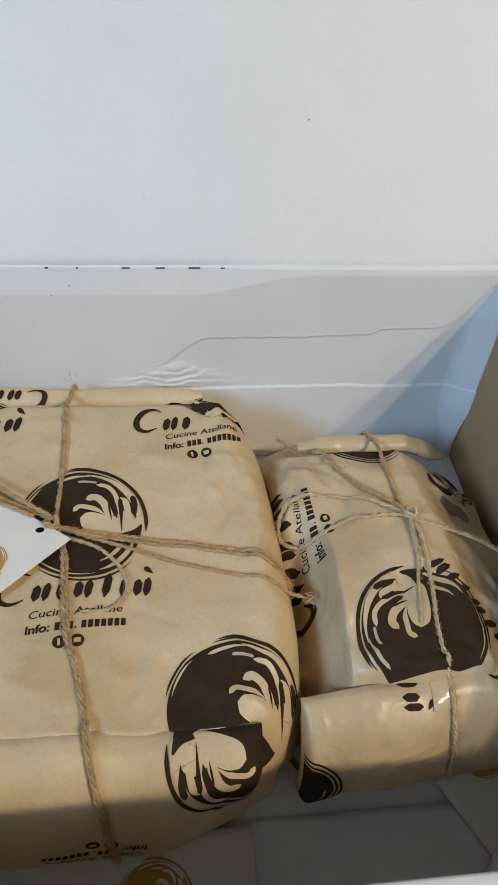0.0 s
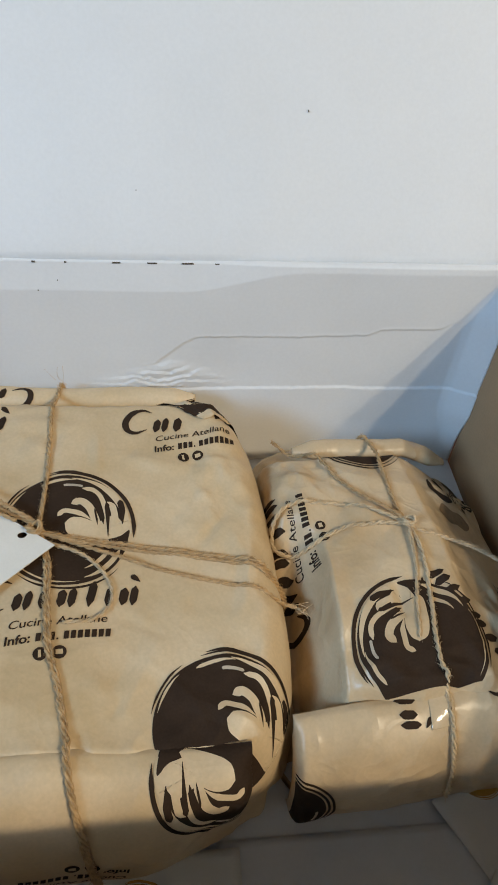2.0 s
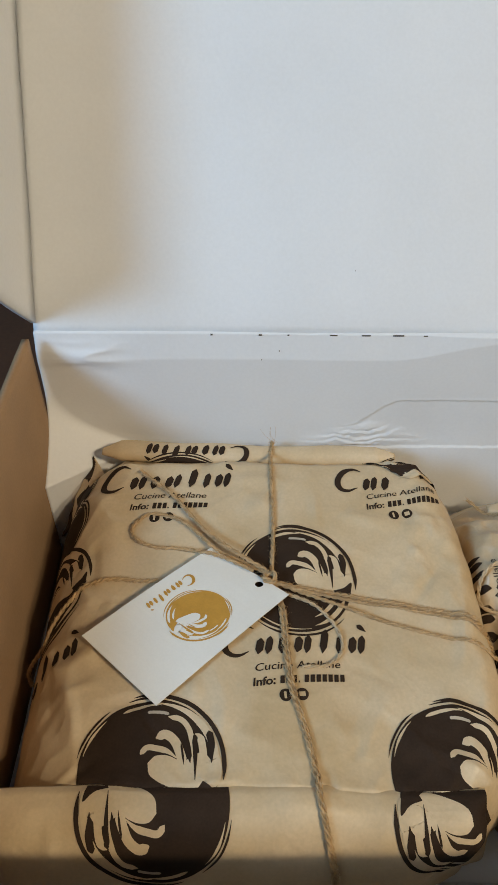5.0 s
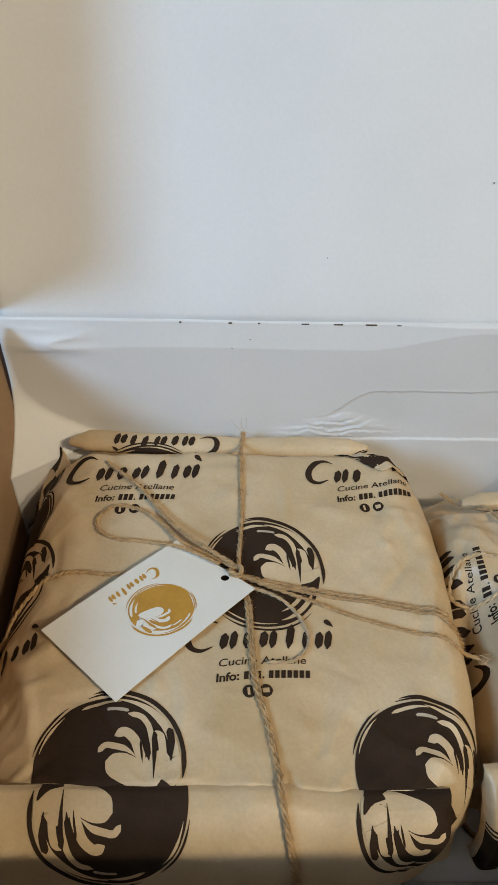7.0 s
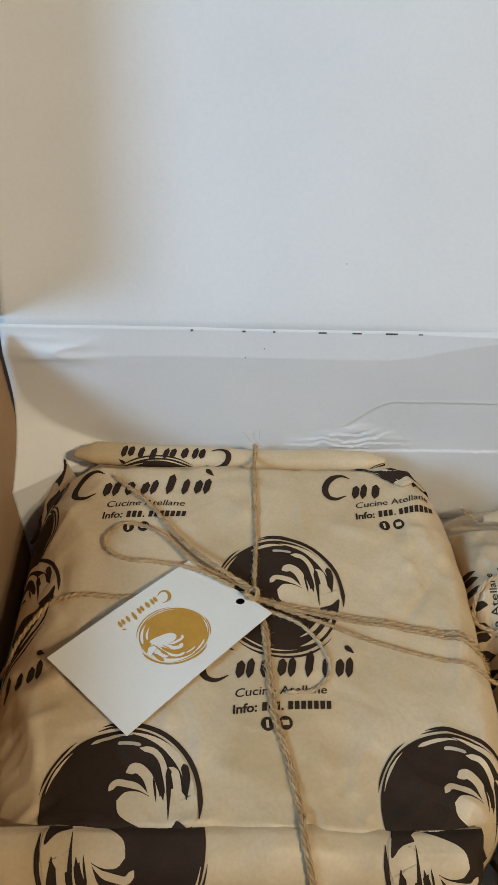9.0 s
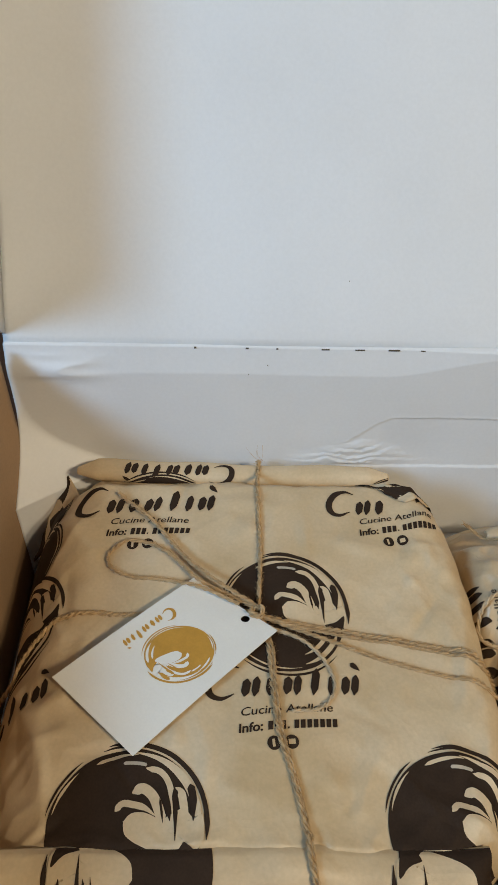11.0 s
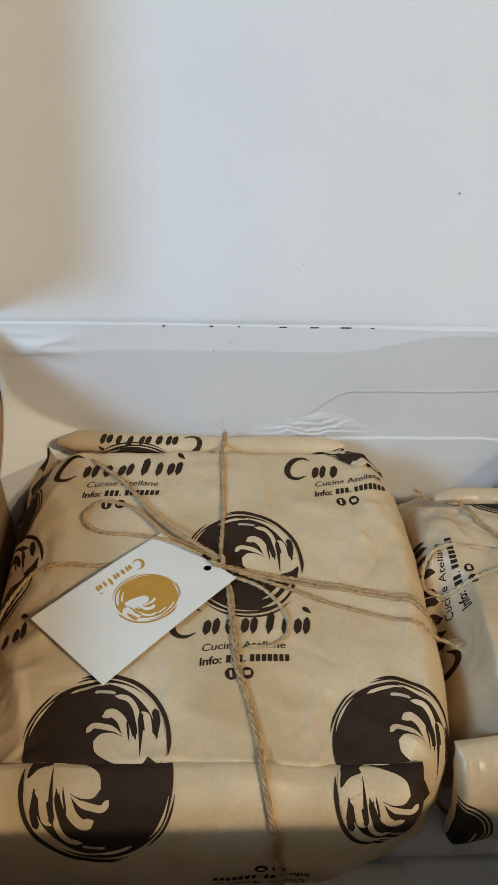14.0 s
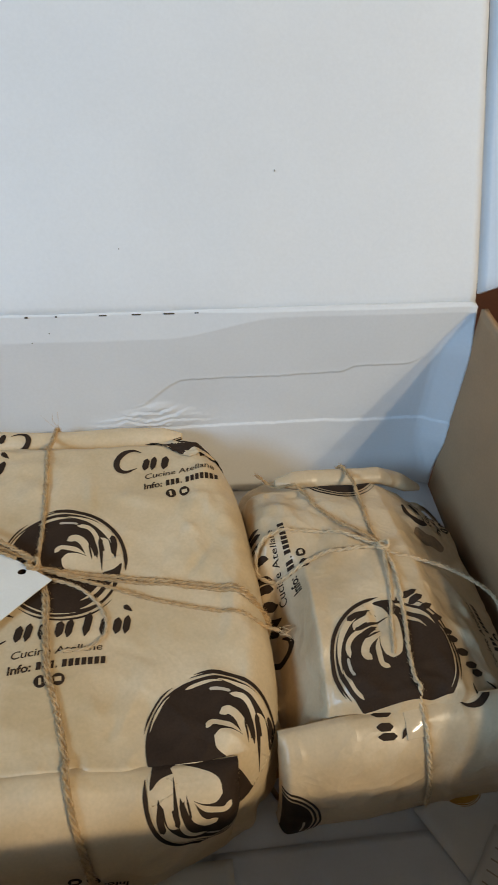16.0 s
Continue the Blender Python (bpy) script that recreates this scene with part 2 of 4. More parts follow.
part("lid_flap", *slab(lid_flap(XL + 0.0018, -1, 0.115, 8), span(0, 1, 12), span(0, 1, 40), (-0.003, 0, 0)), WHITE, lid)
part("lid_flap", *slab(lid_flap(XR, 1, 0.080, 52), span(0, 1, 12), span(0, 1, 40), (0.003, 0, 0)), WHITE, lid)

# perforation slits along the hinge
for x, w in ((-0.136, 0.0015), (-0.1075, 0.0022), (-0.091, 0.0014), (-0.0645, 0.0055), (-0.0455, 0.0065), (-0.0265, 0.008), (-0.0105, 0.003), (0.0135, 0.0035), (0.0475, 0.0025), (0.0695, 0.002), (0.105, 0.002)):
    part("slit", *box_mesh((x - w * 0.4, HINGE.y - 0.0010, RIM - 0.0007), (x + w * 0.4, HINGE.y + 0.001, RIM - 0.0002), 0), SLIT, box, smooth=False)

# small dark specks on the liner
for x, d in ((0.0368, 0.0772), (-0.0532, 0.0360)):
    p = HINGE + LID_UP * d
    part("speck", *box_mesh((x - 0.0002, p.y - 0.0009, p.z - 0.0002), (x + 0.0002, p.y + 0.001, p.z + 0.0002), 0), SLIT, lid, smooth=False)

for x, z in ((-0.0960, 0.1420), (-0.1064, 0.1363)):
    part("speck", *box_mesh((x - 0.0003, back_wall(x, z)[1] - 0.0003, z - 0.0003), (x + 0.0003, back_wall(x, z)[1] + 0.001, z + 0.0003), 0), SLIT, box, smooth=False)

# folded tuck flap lying on the bottom, with its scored border
part("tuck_flap", *slab(lambda x, y: (x, y, 0.0022 + 0.0006 * wobble(x, y, 30, 1) - 0.0006 * ease(0.100, 0.106, y)), span(-0.020, 0.118, 40), span(YF + 0.001, 0.1100, 16), (0, 0, -0.0016)), WHITE, box)


# ---- wrapped packages ----
class Package:
    """A paper-wrapped bundle: a pillow over a rounded rectangle, with a separate front fold."""

    def __init__(self, x0, x1, y0, y1, top, power, shoulder, seed, rough):
        self.cx, self.cy, self.hx, self.hy = (x0 + x1) / 2, (y0 + y1) / 2, (x1 - x0) / 2, (y1 - y0) / 2
        self.top, self.power, self.shoulder, self.seed, self.rough = top, power, shoulder, seed, rough
        self.folds, self.cut, self.cut_front, self.flare = [], power, power, 0.0

    def square(self, u, v):
        """How square the corner towards (u, v) is: those on the east side are folded in."""
        east = ease(-0.2, 0.2, u)
        return self.power - (self.power - self.cut) * east * ease(-0.2, 0.2, v) - (self.power - self.cut_front) * east * ease(0.2, -0.2, v)

    def half(self, side, y):
        """Half the width at y: the east side may widen towards the front."""
        return self.hx + (self.flare * ease(0.320, 0.170, y) if side > 0 else 0.0)

    def rho(self, x, y):
        u, v = (x - self.cx) / self.half(x - self.cx, y), (y - self.cy) / self.hy
        n = self.square(u, v)
        return (abs(u) ** n + abs(v) ** n) ** (1 / n)

    def height(self, x, y):
        r, h = self.rho(x, y), self.top(x, y)
        k = ease(0.55, 0.95, r)
        h += self.rough * (0.0016 * wobble(x, y, 20, self.seed) + 0.0008 * wobble(x, y, 55, self.seed + 1))
        h += self.rough * k * (0.0022 * wobble(x, y, 45, self.seed + 2) + 0.0013 * crease(x, y, 70, self.seed + 3))
        h += self.rough * 0.0004 * max(0.0, crease(x * 0.8, y, 24, self.seed + 5) - 0.82) * 5
        for x0, y0, x1, y1, high, wide in self.folds:        # single sharp folds across the sheet
            if not (min(x0, x1) - wide < x < max(x0, x1) + wide and min(y0, y1) - wide < y < max(y0, y1) + wide):
                continue
            dx, dy = x1 - x0, y1 - y0
            t = clamp(((x - x0) * dx + (y - y0) * dy) / (dx * dx + dy * dy))
            d = math.hypot(x - x0 - t * dx, y - y0 - t * dy) / wide
            h += high * max(0.0, 1 - d) * math.sin(math.pi * clamp(t, 0.04, 0.96))
        a = clamp((r - self.shoulder) / (1 - self.shoulder))
        return h - self.drop(h) * (1 - math.sqrt(max(0.0, 1 - a * a)))

    def drop(self, h):
        return h * 0.55

    def sheet(self, n):
        """Top, rounded shoulder and side skirt in one sheet."""
        us = [math.sin(t * math.pi / 2) for t in span(-1, 1, n)]
        ring = []
        verts, faces = grid(lambda u, v: self._plan(u, v), us, us)
        m = len(us)
        ring = [i for i in range(m)] + [j * m + m - 1 for j in range(1, m)] + [(m - 1) * m + i for i in range(m - 2, -1, -1)] + [j * m for j in range(m - 2, 0, -1)]
        last = ring
        for k in range(1, 9):
            f = 1 - k / 8
            row = []
            for i in ring:
                x, y, z = verts[i]
                dx, dy = (x - self.cx) / self.hx, (y - self.cy) / self.hy
                w = 0.0035 * self.rough * wobble(x * 2 + y, z * f * 2, 40, self.seed + 8) + 0.002 * math.sin(f * math.pi)
                row.append(len(verts))
                verts.append((x + dx * w, y + dy * w, max(0.0006, z * f)))
            faces += [(last[i], row[i], row[(i + 1) % len(ring)], last[(i + 1) % len(ring)]) for i in range(len(ring))]
            last = row
        return verts, faces

    def _plan(self, u, v):
        m = max(abs(u), abs(v))
        if m > 0:
            n = self.square(u, v)
            f = m / (abs(u) ** n + abs(v) ** n) ** (1 / n)
        else:
            f = 1
        y = self.cy + self.hy * v * f
        x = self.cx + self.half(u, y) * u * f
        return (x, y, self.height(x, y))


def bulge(x, c, h):
    return 1 - ((x - c) / h) ** 2


big = Package(-0.2330, 0.0125, 0.105, 0.343, lambda x, y: 0.0705 + (y - 0.128) * 0.088 + 0.004 * bulge(x, -0.108, 0.118) - 0.002 - 0.016 * ease(0.308, 0.326, y) - 0.007 * ease(0.1285, 0.121, y) - (max(0.0, -0.186 - x) / 0.04) ** 2 * 0.032 - max(0.0, -0.185 - x) * max(0.0, y - 0.285) * 6.0 - 0.0055 * ease(-0.105, -0.045, x) * ease(0.285, 0.205, y), 9, 0.86, 11.0, 1.0)
small = Package(0.0105, 0.1560, 0.1265, 0.328, lambda x, y: 0.0740 - ((x - 0.080) / 0.07) ** 2 * 0.007 - ((y - 0.225) / 0.09) ** 2 * 0.012 - 0.015 * ease(0.284, 0.302, y) - 0.010 * ease(0.152, 0.142, y) - 0.70 * max(0.0, x - 0.098 - 0.10 * (0.23 - y)) - min(0.042, 2.8 * max(0.0, 0.039 - x)) * ease(0.250, 0.195, y) - 0.008 * ease(0.060, 0.025, x) * ease(0.185, 0.155, y), 8, 0.84, 31.0, 1.5)


big.cut, small.cut = 4.0, 7.0
big.cut_front, big.flare = 4.2, 0.0075
big.folds = [(-0.076, 0.290, -0.0755, 0.262, 0.0012, 0.004), (-0.072, 0.2755, -0.006, 0.264, 0.0014, 0.006), (-0.060, 0.275, -0.030, 0.262, 0.0010, 0.005),
             (-0.030, 0.285, 0.004, 0.250, 0.0020, 0.007), (-0.215, 0.300, -0.185, 0.262, 0.0022, 0.009), (-0.222, 0.205, -0.195, 0.160, 0.0026, 0.009),
             (-0.205, 0.185, -0.190, 0.135, 0.0018, 0.006), (-0.012, 0.235, 0.006, 0.205, 0.0024, 0.008), (0.002, 0.232, -0.006, 0.180, 0.0016, 0.006),
             (-0.035, 0.150, 0.006, 0.131, 0.0016, 0.006), (-0.140, 0.215, -0.120, 0.150, 0.0009, 0.007), (-0.060, 0.200, -0.030, 0.140, 0.0009, 0.008)]
small.folds = [(0.018, 0.285, 0.052, 0.240, 0.0045, 0.012), (0.030, 0.300, 0.034, 0.215, 0.0030, 0.010), (0.040, 0.225, 0.036, 0.150, 0.0034, 0.009),
               (0.048, 0.262, 0.075, 0.228, 0.0028, 0.008), (0.085, 0.226, 0.100, 0.180, 0.0036, 0.009), (0.095, 0.290, 0.130, 0.250, 0.0040, 0.011),
               (0.100, 0.262, 0.140, 0.262, 0.0030, 0.008), (0.110, 0.232, 0.146, 0.180, 0.0034, 0.010), (0.078, 0.300, 0.120, 0.285, 0.0032, 0.008),
               (0.022, 0.215, 0.030, 0.150, 0.0030, 0.008), (0.118, 0.205, 0.135, 0.150, 0.0028, 0.008), (0.055, 0.160, 0.070, 0.145, 0.0016, 0.006)]


def handling_creases(pkg, n, high, seed):
    """Short straight creases from handling, in every direction, more of them near the edges."""
    rnd = random.Random(seed)
    while n:
        x, y = pkg.cx + pkg.hx * rnd.uniform(-0.97, 0.97), pkg.cy + pkg.hy * rnd.uniform(-0.9, 0.97)
        if pkg.rho(x, y) < rnd.uniform(0.2, 0.9):
            continue
        a, long = rnd.uniform(0, math.pi), rnd.uniform(0.012, 0.045)
        pkg.folds.append((x, y, x + long * math.cos(a), y + long * math.sin(a), rnd.choice((-1, 1, 1)) * high * rnd.uniform(0.4, 1.0), rnd.uniform(0.003, 0.008)))
        n -= 1


handling_creases(big, 120, 0.0017, 3)
handling_creases(small, 70, 0.0026, 4)


class Fold:
    """The front fold of a package: a sheet from its seam over the rounded front; s runs from the seam downwards in metres."""

    def __init__(self, x0, x1, profile, seam, seed, ends=(0.022, 0.022), sag=lambda x: 0.0, tuck=lambda x: 0.0):
        self.x0, self.x1, self.seam, self.seed, self.ends, self.sag, self.tuck = x0, x1, seam, seed, ends, sag, tuck
        self.line = smooth_path([(0, y, z) for y, z in profile], 0.002)
        self.long = [0.0]
        for a, b in zip(self.line, self.line[1:]):
            self.long.append(self.long[-1] + (b - a).length)

    def at(self, x, s, lift=0.0):
        s = clamp(s, 0, self.long[-1] - 1e-6)
        i = max(k for k in range(len(self.long) - 1) if self.long[k] <= s)
        t = (s - self.long[i]) / (self.long[i + 1] - self.long[i])
        a, b = self.line[i], self.line[i + 1]
        p, d = a.lerp(b, t), (b - a).normalized()
        out = Vector((0, d.z, -d.y))                       # outward from the bundle
        if out.z < 0 and out.y > 0:
            out = -out
        w = 0.0012 * wobble(x, s, 28, self.seed) + 0.0006 * wobble(x, s, 70, self.seed + 1)
        w += 0.0016 * max(0.0, crease(x, s * 0.6, 30, self.seed + 4) - 0.72) * 2 * ease(0.004, 0.02, s)
        edge = min((x - self.x0) / self.ends[0], (self.x1 - x) / self.ends[1])
        w -= 0.010 * (1 - math.sqrt(clamp(1 - (1 - clamp(edge)) ** 2))) * ease(0.0, 0.012, s)
        p = p + out * (w + lift - 0.0018 * (1 - ease(0.0, 0.0030, s)))
        return (x, p.y + self.seam(x) + self.tuck(x) * ease(0.012, 0.07, s), max(p.z * (1 - self.sag(x)), 0.0008))

    def sheet(self, n, m):
        return slab(lambda x, s: self.at(x, s), span(self.x0, self.x1, n), span(0, self.long[-1], m), (0, 0.0008, -0.0006))


big_fold = Fold(-0.2270, -0.0075, [(0.1278, 0.0734), (0.1165, 0.0718), (0.1055, 0.0630), (0.0985, 0.047), (0.0955, 0.029), (0.0955, 0.012), (0.099, 0.001)], lambda x: 0.0015 * (x + 0.1) / 0.1 + 0.0006 * math.sin(x * 60), 51.0, (0.022, 0.010), lambda x: 0.085 * ease(-0.105, -0.045, x), lambda x: 0.017 * ease(-0.060, 0.002, x))
small_fold = Fold(0.0135, 0.1500, [(0.1490, 0.0600), (0.1400, 0.0585), (0.1300, 0.0510), (0.1225, 0.038), (0.1190, 0.022), (0.1185, 0.010), (0.1210, 0.001)], lambda x: 0.004 * (x - 0.08) / 0.05 + 0.0006 * math.sin(x * 80), 61.0, (0.005, 0.004), lambda x: 0.09 * ease(0.05, 0.015, x))

parcel = thing("wrapped_package", "large cream paper package tied with jute twine, in the box", "package", (-0.108, 0.221, 0.0005), "wrapped packages in the box")
part("wrapping_paper", *big.sheet(210), PAPER, parcel)
part("front_fold", *big_fold.sheet(220, 70), PAPER, parcel)
parcel_small = thing("wrapped_package", "small glossy cream paper package tied with pale twine", "package", (0.079, 0.215, 0.0005), "wrapped packages in the box")
part("wrapping_paper", *small.sheet(170), PAPER_GLOSS, parcel_small)
part("front_fold", *small_fold.sheet(160, 60), PAPER_GLOSS, parcel_small)


# ---- printing on the paper ----
class Print:
    """Flat ink shapes laid on a surface: put(x, y, lift) gives the place of a point of the sheet."""

    def __init__(self, put, origin, size, turn=0.0, keep=None, tall=1.0):
        self.put, self.o, self.size, self.keep, self.tall = put, origin, size, keep, tall
        self.c, self.s = math.cos(radians(turn)), math.sin(radians(turn))
        self.verts, self.faces, self.slots = [], [], []

    def point(self, u, v, layer):
        u, v = u * self.size, v * self.size * self.tall
        x, y = self.o[0] + u * self.c - v * self.s, self.o[1] + u * self.s + v * self.c
        if self.keep:
            x, y = self.keep(x, y)
        return self.put(x, y, 0.00035 + 0.00016 * layer)

    def sheet(self, fn, us, vs, slot, layer):
        k = len(self.verts)
        v, f = grid(lambda a, b: self.point(*fn(a, b), layer), us, vs)
        self.verts += v
        self.faces += [tuple(k + i for i in q) for q in f]
        self.slots += [slot] * len(f)

    def disc(self, c, r, slot=0, layer=0, wave=0.0):
        self.sheet(lambda a, t: (c[0] + r * a * (1 + wave * math.sin(5 * t + c[0])) * math.cos(t), c[1] + r * a * (1 + wave * math.sin(5 * t + c[0])) * math.sin(t)), span(0, 1, max(6, int(r * self.size / 0.0011))), span(0, 2 * math.pi, max(24, int(r * self.size * 6.3 / 0.0014))), slot, layer)

    def stroke(self, pts, width, slot=0, layer=0, taper=(0.15, 0.15)):
        line = smooth_path([(a, b, 0) for a, b in pts], max(0.008, 0.0007 / self.size))
        n = len(line) - 1

        def fn(side, i):
            i = int(round(i))
            d = (line[min(i + 1, n)] - line[max(i - 1, 0)]).normalized()
            t = i / n
            w = width * 0.5 * min(1.0, 0.12 + t / max(taper[0], 1e-3)) * min(1.0, 0.12 + (1 - t) / max(taper[1], 1e-3))
            return (line[i].x - d.y * w * side, line[i].y + d.x * w * side)
        self.sheet(fn, span(-1, 1, 2 * max(1, int(width * self.size / 0.0024))), range(n + 1), slot, layer)

    def blob(self, pts, slot=0, layer=0):
        line = smooth_path([(a, b, 0) for a, b in pts + pts[:1]], max(0.02, 0.0012 / self.size))
        c = sum(line, Vector()) / len(line)
        self.sheet(lambda a, i: (c.x + (line[i].x - c.x) * a, c.y + (line[i].y - c.y) * a), span(0, 1, max(5, int(max((p - c).length for p in line) * self.size / 0.0012))), range(len(line)), slot, layer)

    def oval(self, c, rx, ry, slant=0.25, slot=0, layer=0):
        self.sheet(lambda a, t: (c[0] + a * (rx * math.cos(t) + slant * ry * math.sin(t)), c[1] + a * ry * math.sin(t)), span(0, 1, 5), span(0, 2 * math.pi, 26), slot, layer)

    def bar(self, a, b, height, slot=0, layer=0, slant=0.0):
        self.sheet(lambda t, v: (a[0] + (b[0] - a[0]) * t + slant * v * height, a[1] + (b[1] - a[1]) * t + v * height), span(0, 1, max(3, int(14 * math.hypot(b[0] - a[0], b[1] - a[1]) / 0.3))), (0, 0.5, 1), slot, layer)

    def words(self, body, a, b, height, slant=0.15, slot=0, layer=0, bold=0.02):
        """Lettering from a to b on its base line."""
        data = bpy.data.curves.new("words", "FONT")
        data.body, data.size, data.offset, data.resolution_u = body, 1.0, bold, 3
        ob = new("words", data)
        me = bpy.data.meshes.new_from_object(ob.evaluated_get(bpy.context.evaluated_depsgraph_get()))
        width = max(v.co.x for v in me.vertices)
        k = len(self.verts)
        for v in me.vertices:
            t, h = v.co.x / width, v.co.y / 0.7 * height
            self.verts.append(self.point(a[0] + (b[0] - a[0]) * t + slant * h, a[1] + (b[1] - a[1]) * t + h, layer))
        for f in me.polygons:
            self.faces.append(tuple(k + i for i in f.vertices))
            self.slots.append(slot)
        bpy.data.objects.remove(ob)
        bpy.data.curves.remove(data)
        bpy.data.meshes.remove(me)

    def make(self, name, mats, parent, label=""):
        return part(name, self.verts, self.faces, mats, parent, label, True, self.slots)


def arc(r, a, b, n=9, c=(0, 0)):
    return [(c[0] + r * math.cos(radians(t)), c[1] + r * math.sin(radians(t))) for t in span(a, b, n)]


def emblem(pr, lower=True, rim=False):
    """A round emblem: dark disc, pale cresting wave, brushed rim. Slots: 0 ink, 1 bare paper, 2 pale lettering bars."""
    if rim:                                                # only its dark side shows
        pr.disc((0, 0), 0.86)
        pr.stroke(arc(0.915, -100, 120, 30), 0.045, 0, 0, (0.3, 0.3))
        pr.stroke(arc(1.0, -100, 120, 30), 0.045, 0, 0, (0.3, 0.3))
        pr.stroke(arc(0.70, -25, 5, 8), 0.05, 2, 2, (0.01, 0.01))
        return
    pr.disc((-0.015, 0), 0.95)
    pr.stroke(arc(1.0, 112, -8, 22), 0.060, 0, 0, (0.3, 0.1))
    pr.stroke(arc(1.03, 108, 78, 8), 0.030, 0, 0, (0.3, 0.3))
    pr.stroke(arc(1.0, 172, 128, 10), 0.030, 0, 0, (0.3, 0.3))
    pr.stroke(arc(0.925, 170, 135, 10), 0.036, 1, 1, (0.5, 0.5))
    pr.stroke(arc(0.87, 120, 84, 9), 0.050, 1, 1, (0.15, 0.5))
    pr.stroke(arc(0.89, 88, 4, 20), 0.105, 1, 1, (0.6, 0.1))
    pr.blob([(-0.03, 0.08), (0.0, -0.06), (0.12, -0.15), (0.30, -0.22), (0.50, -0.28), (0.62, -0.27), (0.74, -0.14), (0.84, -0.22), (0.94, -0.18), (0.965, 0.0), (0.93, 0.16), (0.84, 0.10), (0.72, 0.22), (0.62, 0.20), (0.52, 0.14), (0.42, 0.10), (0.33, 0.14), (0.20, 0.18), (0.06, 0.17)], 1, 1)
    pr.stroke([(0.585, 0.46), (0.655, 0.42), (0.700, 0.26), (0.725, 0.05)], 0.100, 1, 1.4, (0.25, 0.1))
    pr.stroke([(0.20, 0.70), (0.38, 0.66), (0.50, 0.52), (0.560, 0.30), (0.575, 0.08)], 0.075, 1, 1.4, (0.10, 0.45))
    pr.stroke([(0.05, 0.41), (0.18, 0.46), (0.31, 0.37), (0.39, 0.22), (0.46, 0.04)], 0.125, 1, 1.4, (0.10, 0.15))
    pr.stroke([(-0.14, 0.19), (-0.06, 0.28), (0.07, 0.27), (0.22, 0.23), (0.36, 0.14)], 0.080, 1, 1.4, (0.08, 0.40))
    pr.stroke([(0.565, 0.44), (0.600, 0.20), (0.615, -0.14)], 0.058, 0, 2, (0.15, 0.60))
    pr.stroke([(0.465, 0.42), (0.510, 0.22), (0.540, 0.08)], 0.066, 0, 2, (0.20, 0.35))
    pr.stroke([(0.400, 0.34), (0.430, 0.20), (0.455, 0.06)], 0.030, 0, 2, (0.20, 0.40))
    pr.stroke([(0.770, 0.50), (0.815, 0.32), (0.825, 0.08)], 0.095, 0, 2, (0.10, 0.60))
    pr.stroke(arc(0.765, 97, 74, 8), 0.042, 2, 2, (0.01, 0.01))
    if lower:
        pr.blob([(0.62, -0.18), (0.80, -0.12), (0.93, -0.02), (0.90, -0.22), (0.84, -0.34), (0.70, -0.32)], 0, 2)
        pr.stroke(arc(0.86, -70, -22, 12), 0.075, 1, 1, (0.5, 0.2))
        pr.stroke(arc(0.72, -66, -30, 10), 0.060, 1, 1, (0.6, 0.2))
        pr.stroke(arc(0.90, -140, -75, 12), 0.030, 1, 1, (0.5, 0.5))
        pr.stroke(arc(1.0, -130, -40, 16), 0.035, 0, 0, (0.3, 0.3))


def wordmark(pr, first=0, last=7):
    """The maker's mark as plain slanted brush shapes, one unit long."""
    def dash(x, h, w, low=0.0):
        pr.stroke([(x + 0.30 * h, h), (x + 0.17 * h, h * 0.5), (x + 0.03 * h, low)], w, 0, 0, (0.22, 0.30))

    def pair(x, h=0.094):
        dash(x, h * 0.92, 0.038, 0.004)
        dash(x + 0.044, h, 0.034)
    marks = [
        lambda: pr.stroke([(0.182, 0.140), (0.140, 0.156), (0.085, 0.142), (0.046, 0.098), (0.034, 0.052), (0.052, 0.014), (0.095, 0.002), (0.150, 0.022)], 0.036, 0, 0, (0.35, 0.45)),
        lambda: pair(0.190),
        lambda: dash(0.302, 0.092, 0.042),
        lambda: pair(0.378),
        lambda: dash(0.500, 0.128, 0.036),
        lambda: dash(0.580, 0.096, 0.034),
        lambda: (pair(0.645), pr.stroke([(0.700, 0.150), (0.738, 0.114)], 0.026, 0, 0, (0.05, 0.6))),
    ]
    pr.size *= 1.16
    for m in marks[first:last]:
        m()


def imprint(pr, long=1.0, words=True):
    """Tag line and contact line under the mark, one unit long; the contact itself is plain bars."""
    if words:
        pr.words("Cucine Atellane", (0.22, -0.085), (0.78, -0.085), 0.050, 0.25, bold=0.005)
        pr.words("Info:", (0.20, -0.180), (0.345, -0.180), 0.052, 0.15, bold=0.025)
    for i in range(11):
        x = 0.375 + i * 0.0388
        pr.bar((x, -0.180), (x + (0.0280 if i != 3 else 0.010), -0.180), 0.050 if i != 3 else 0.012, slant=0.15)
    for x in (0.40, 0.505):
        pr.disc((x, -0.255), 0.040)
    pr.bar((0.390, -0.278), (0.406, -0.278), 0.045, 1, 1)
    pr.bar((0.485, -0.270), (0.525, -0.270), 0.030, 1, 1)


def over(pkg):
    return lambda x, y, lift: (x, y, pkg.height(x, y) + lift)


def down(fold):
    return lambda x, s, lift: fold.at(x, -s, lift)


INKS = [INK, PAPER, INK_PALE]
INKS_GLOSS = [INK, PAPER_GLOSS, INK_PALE]


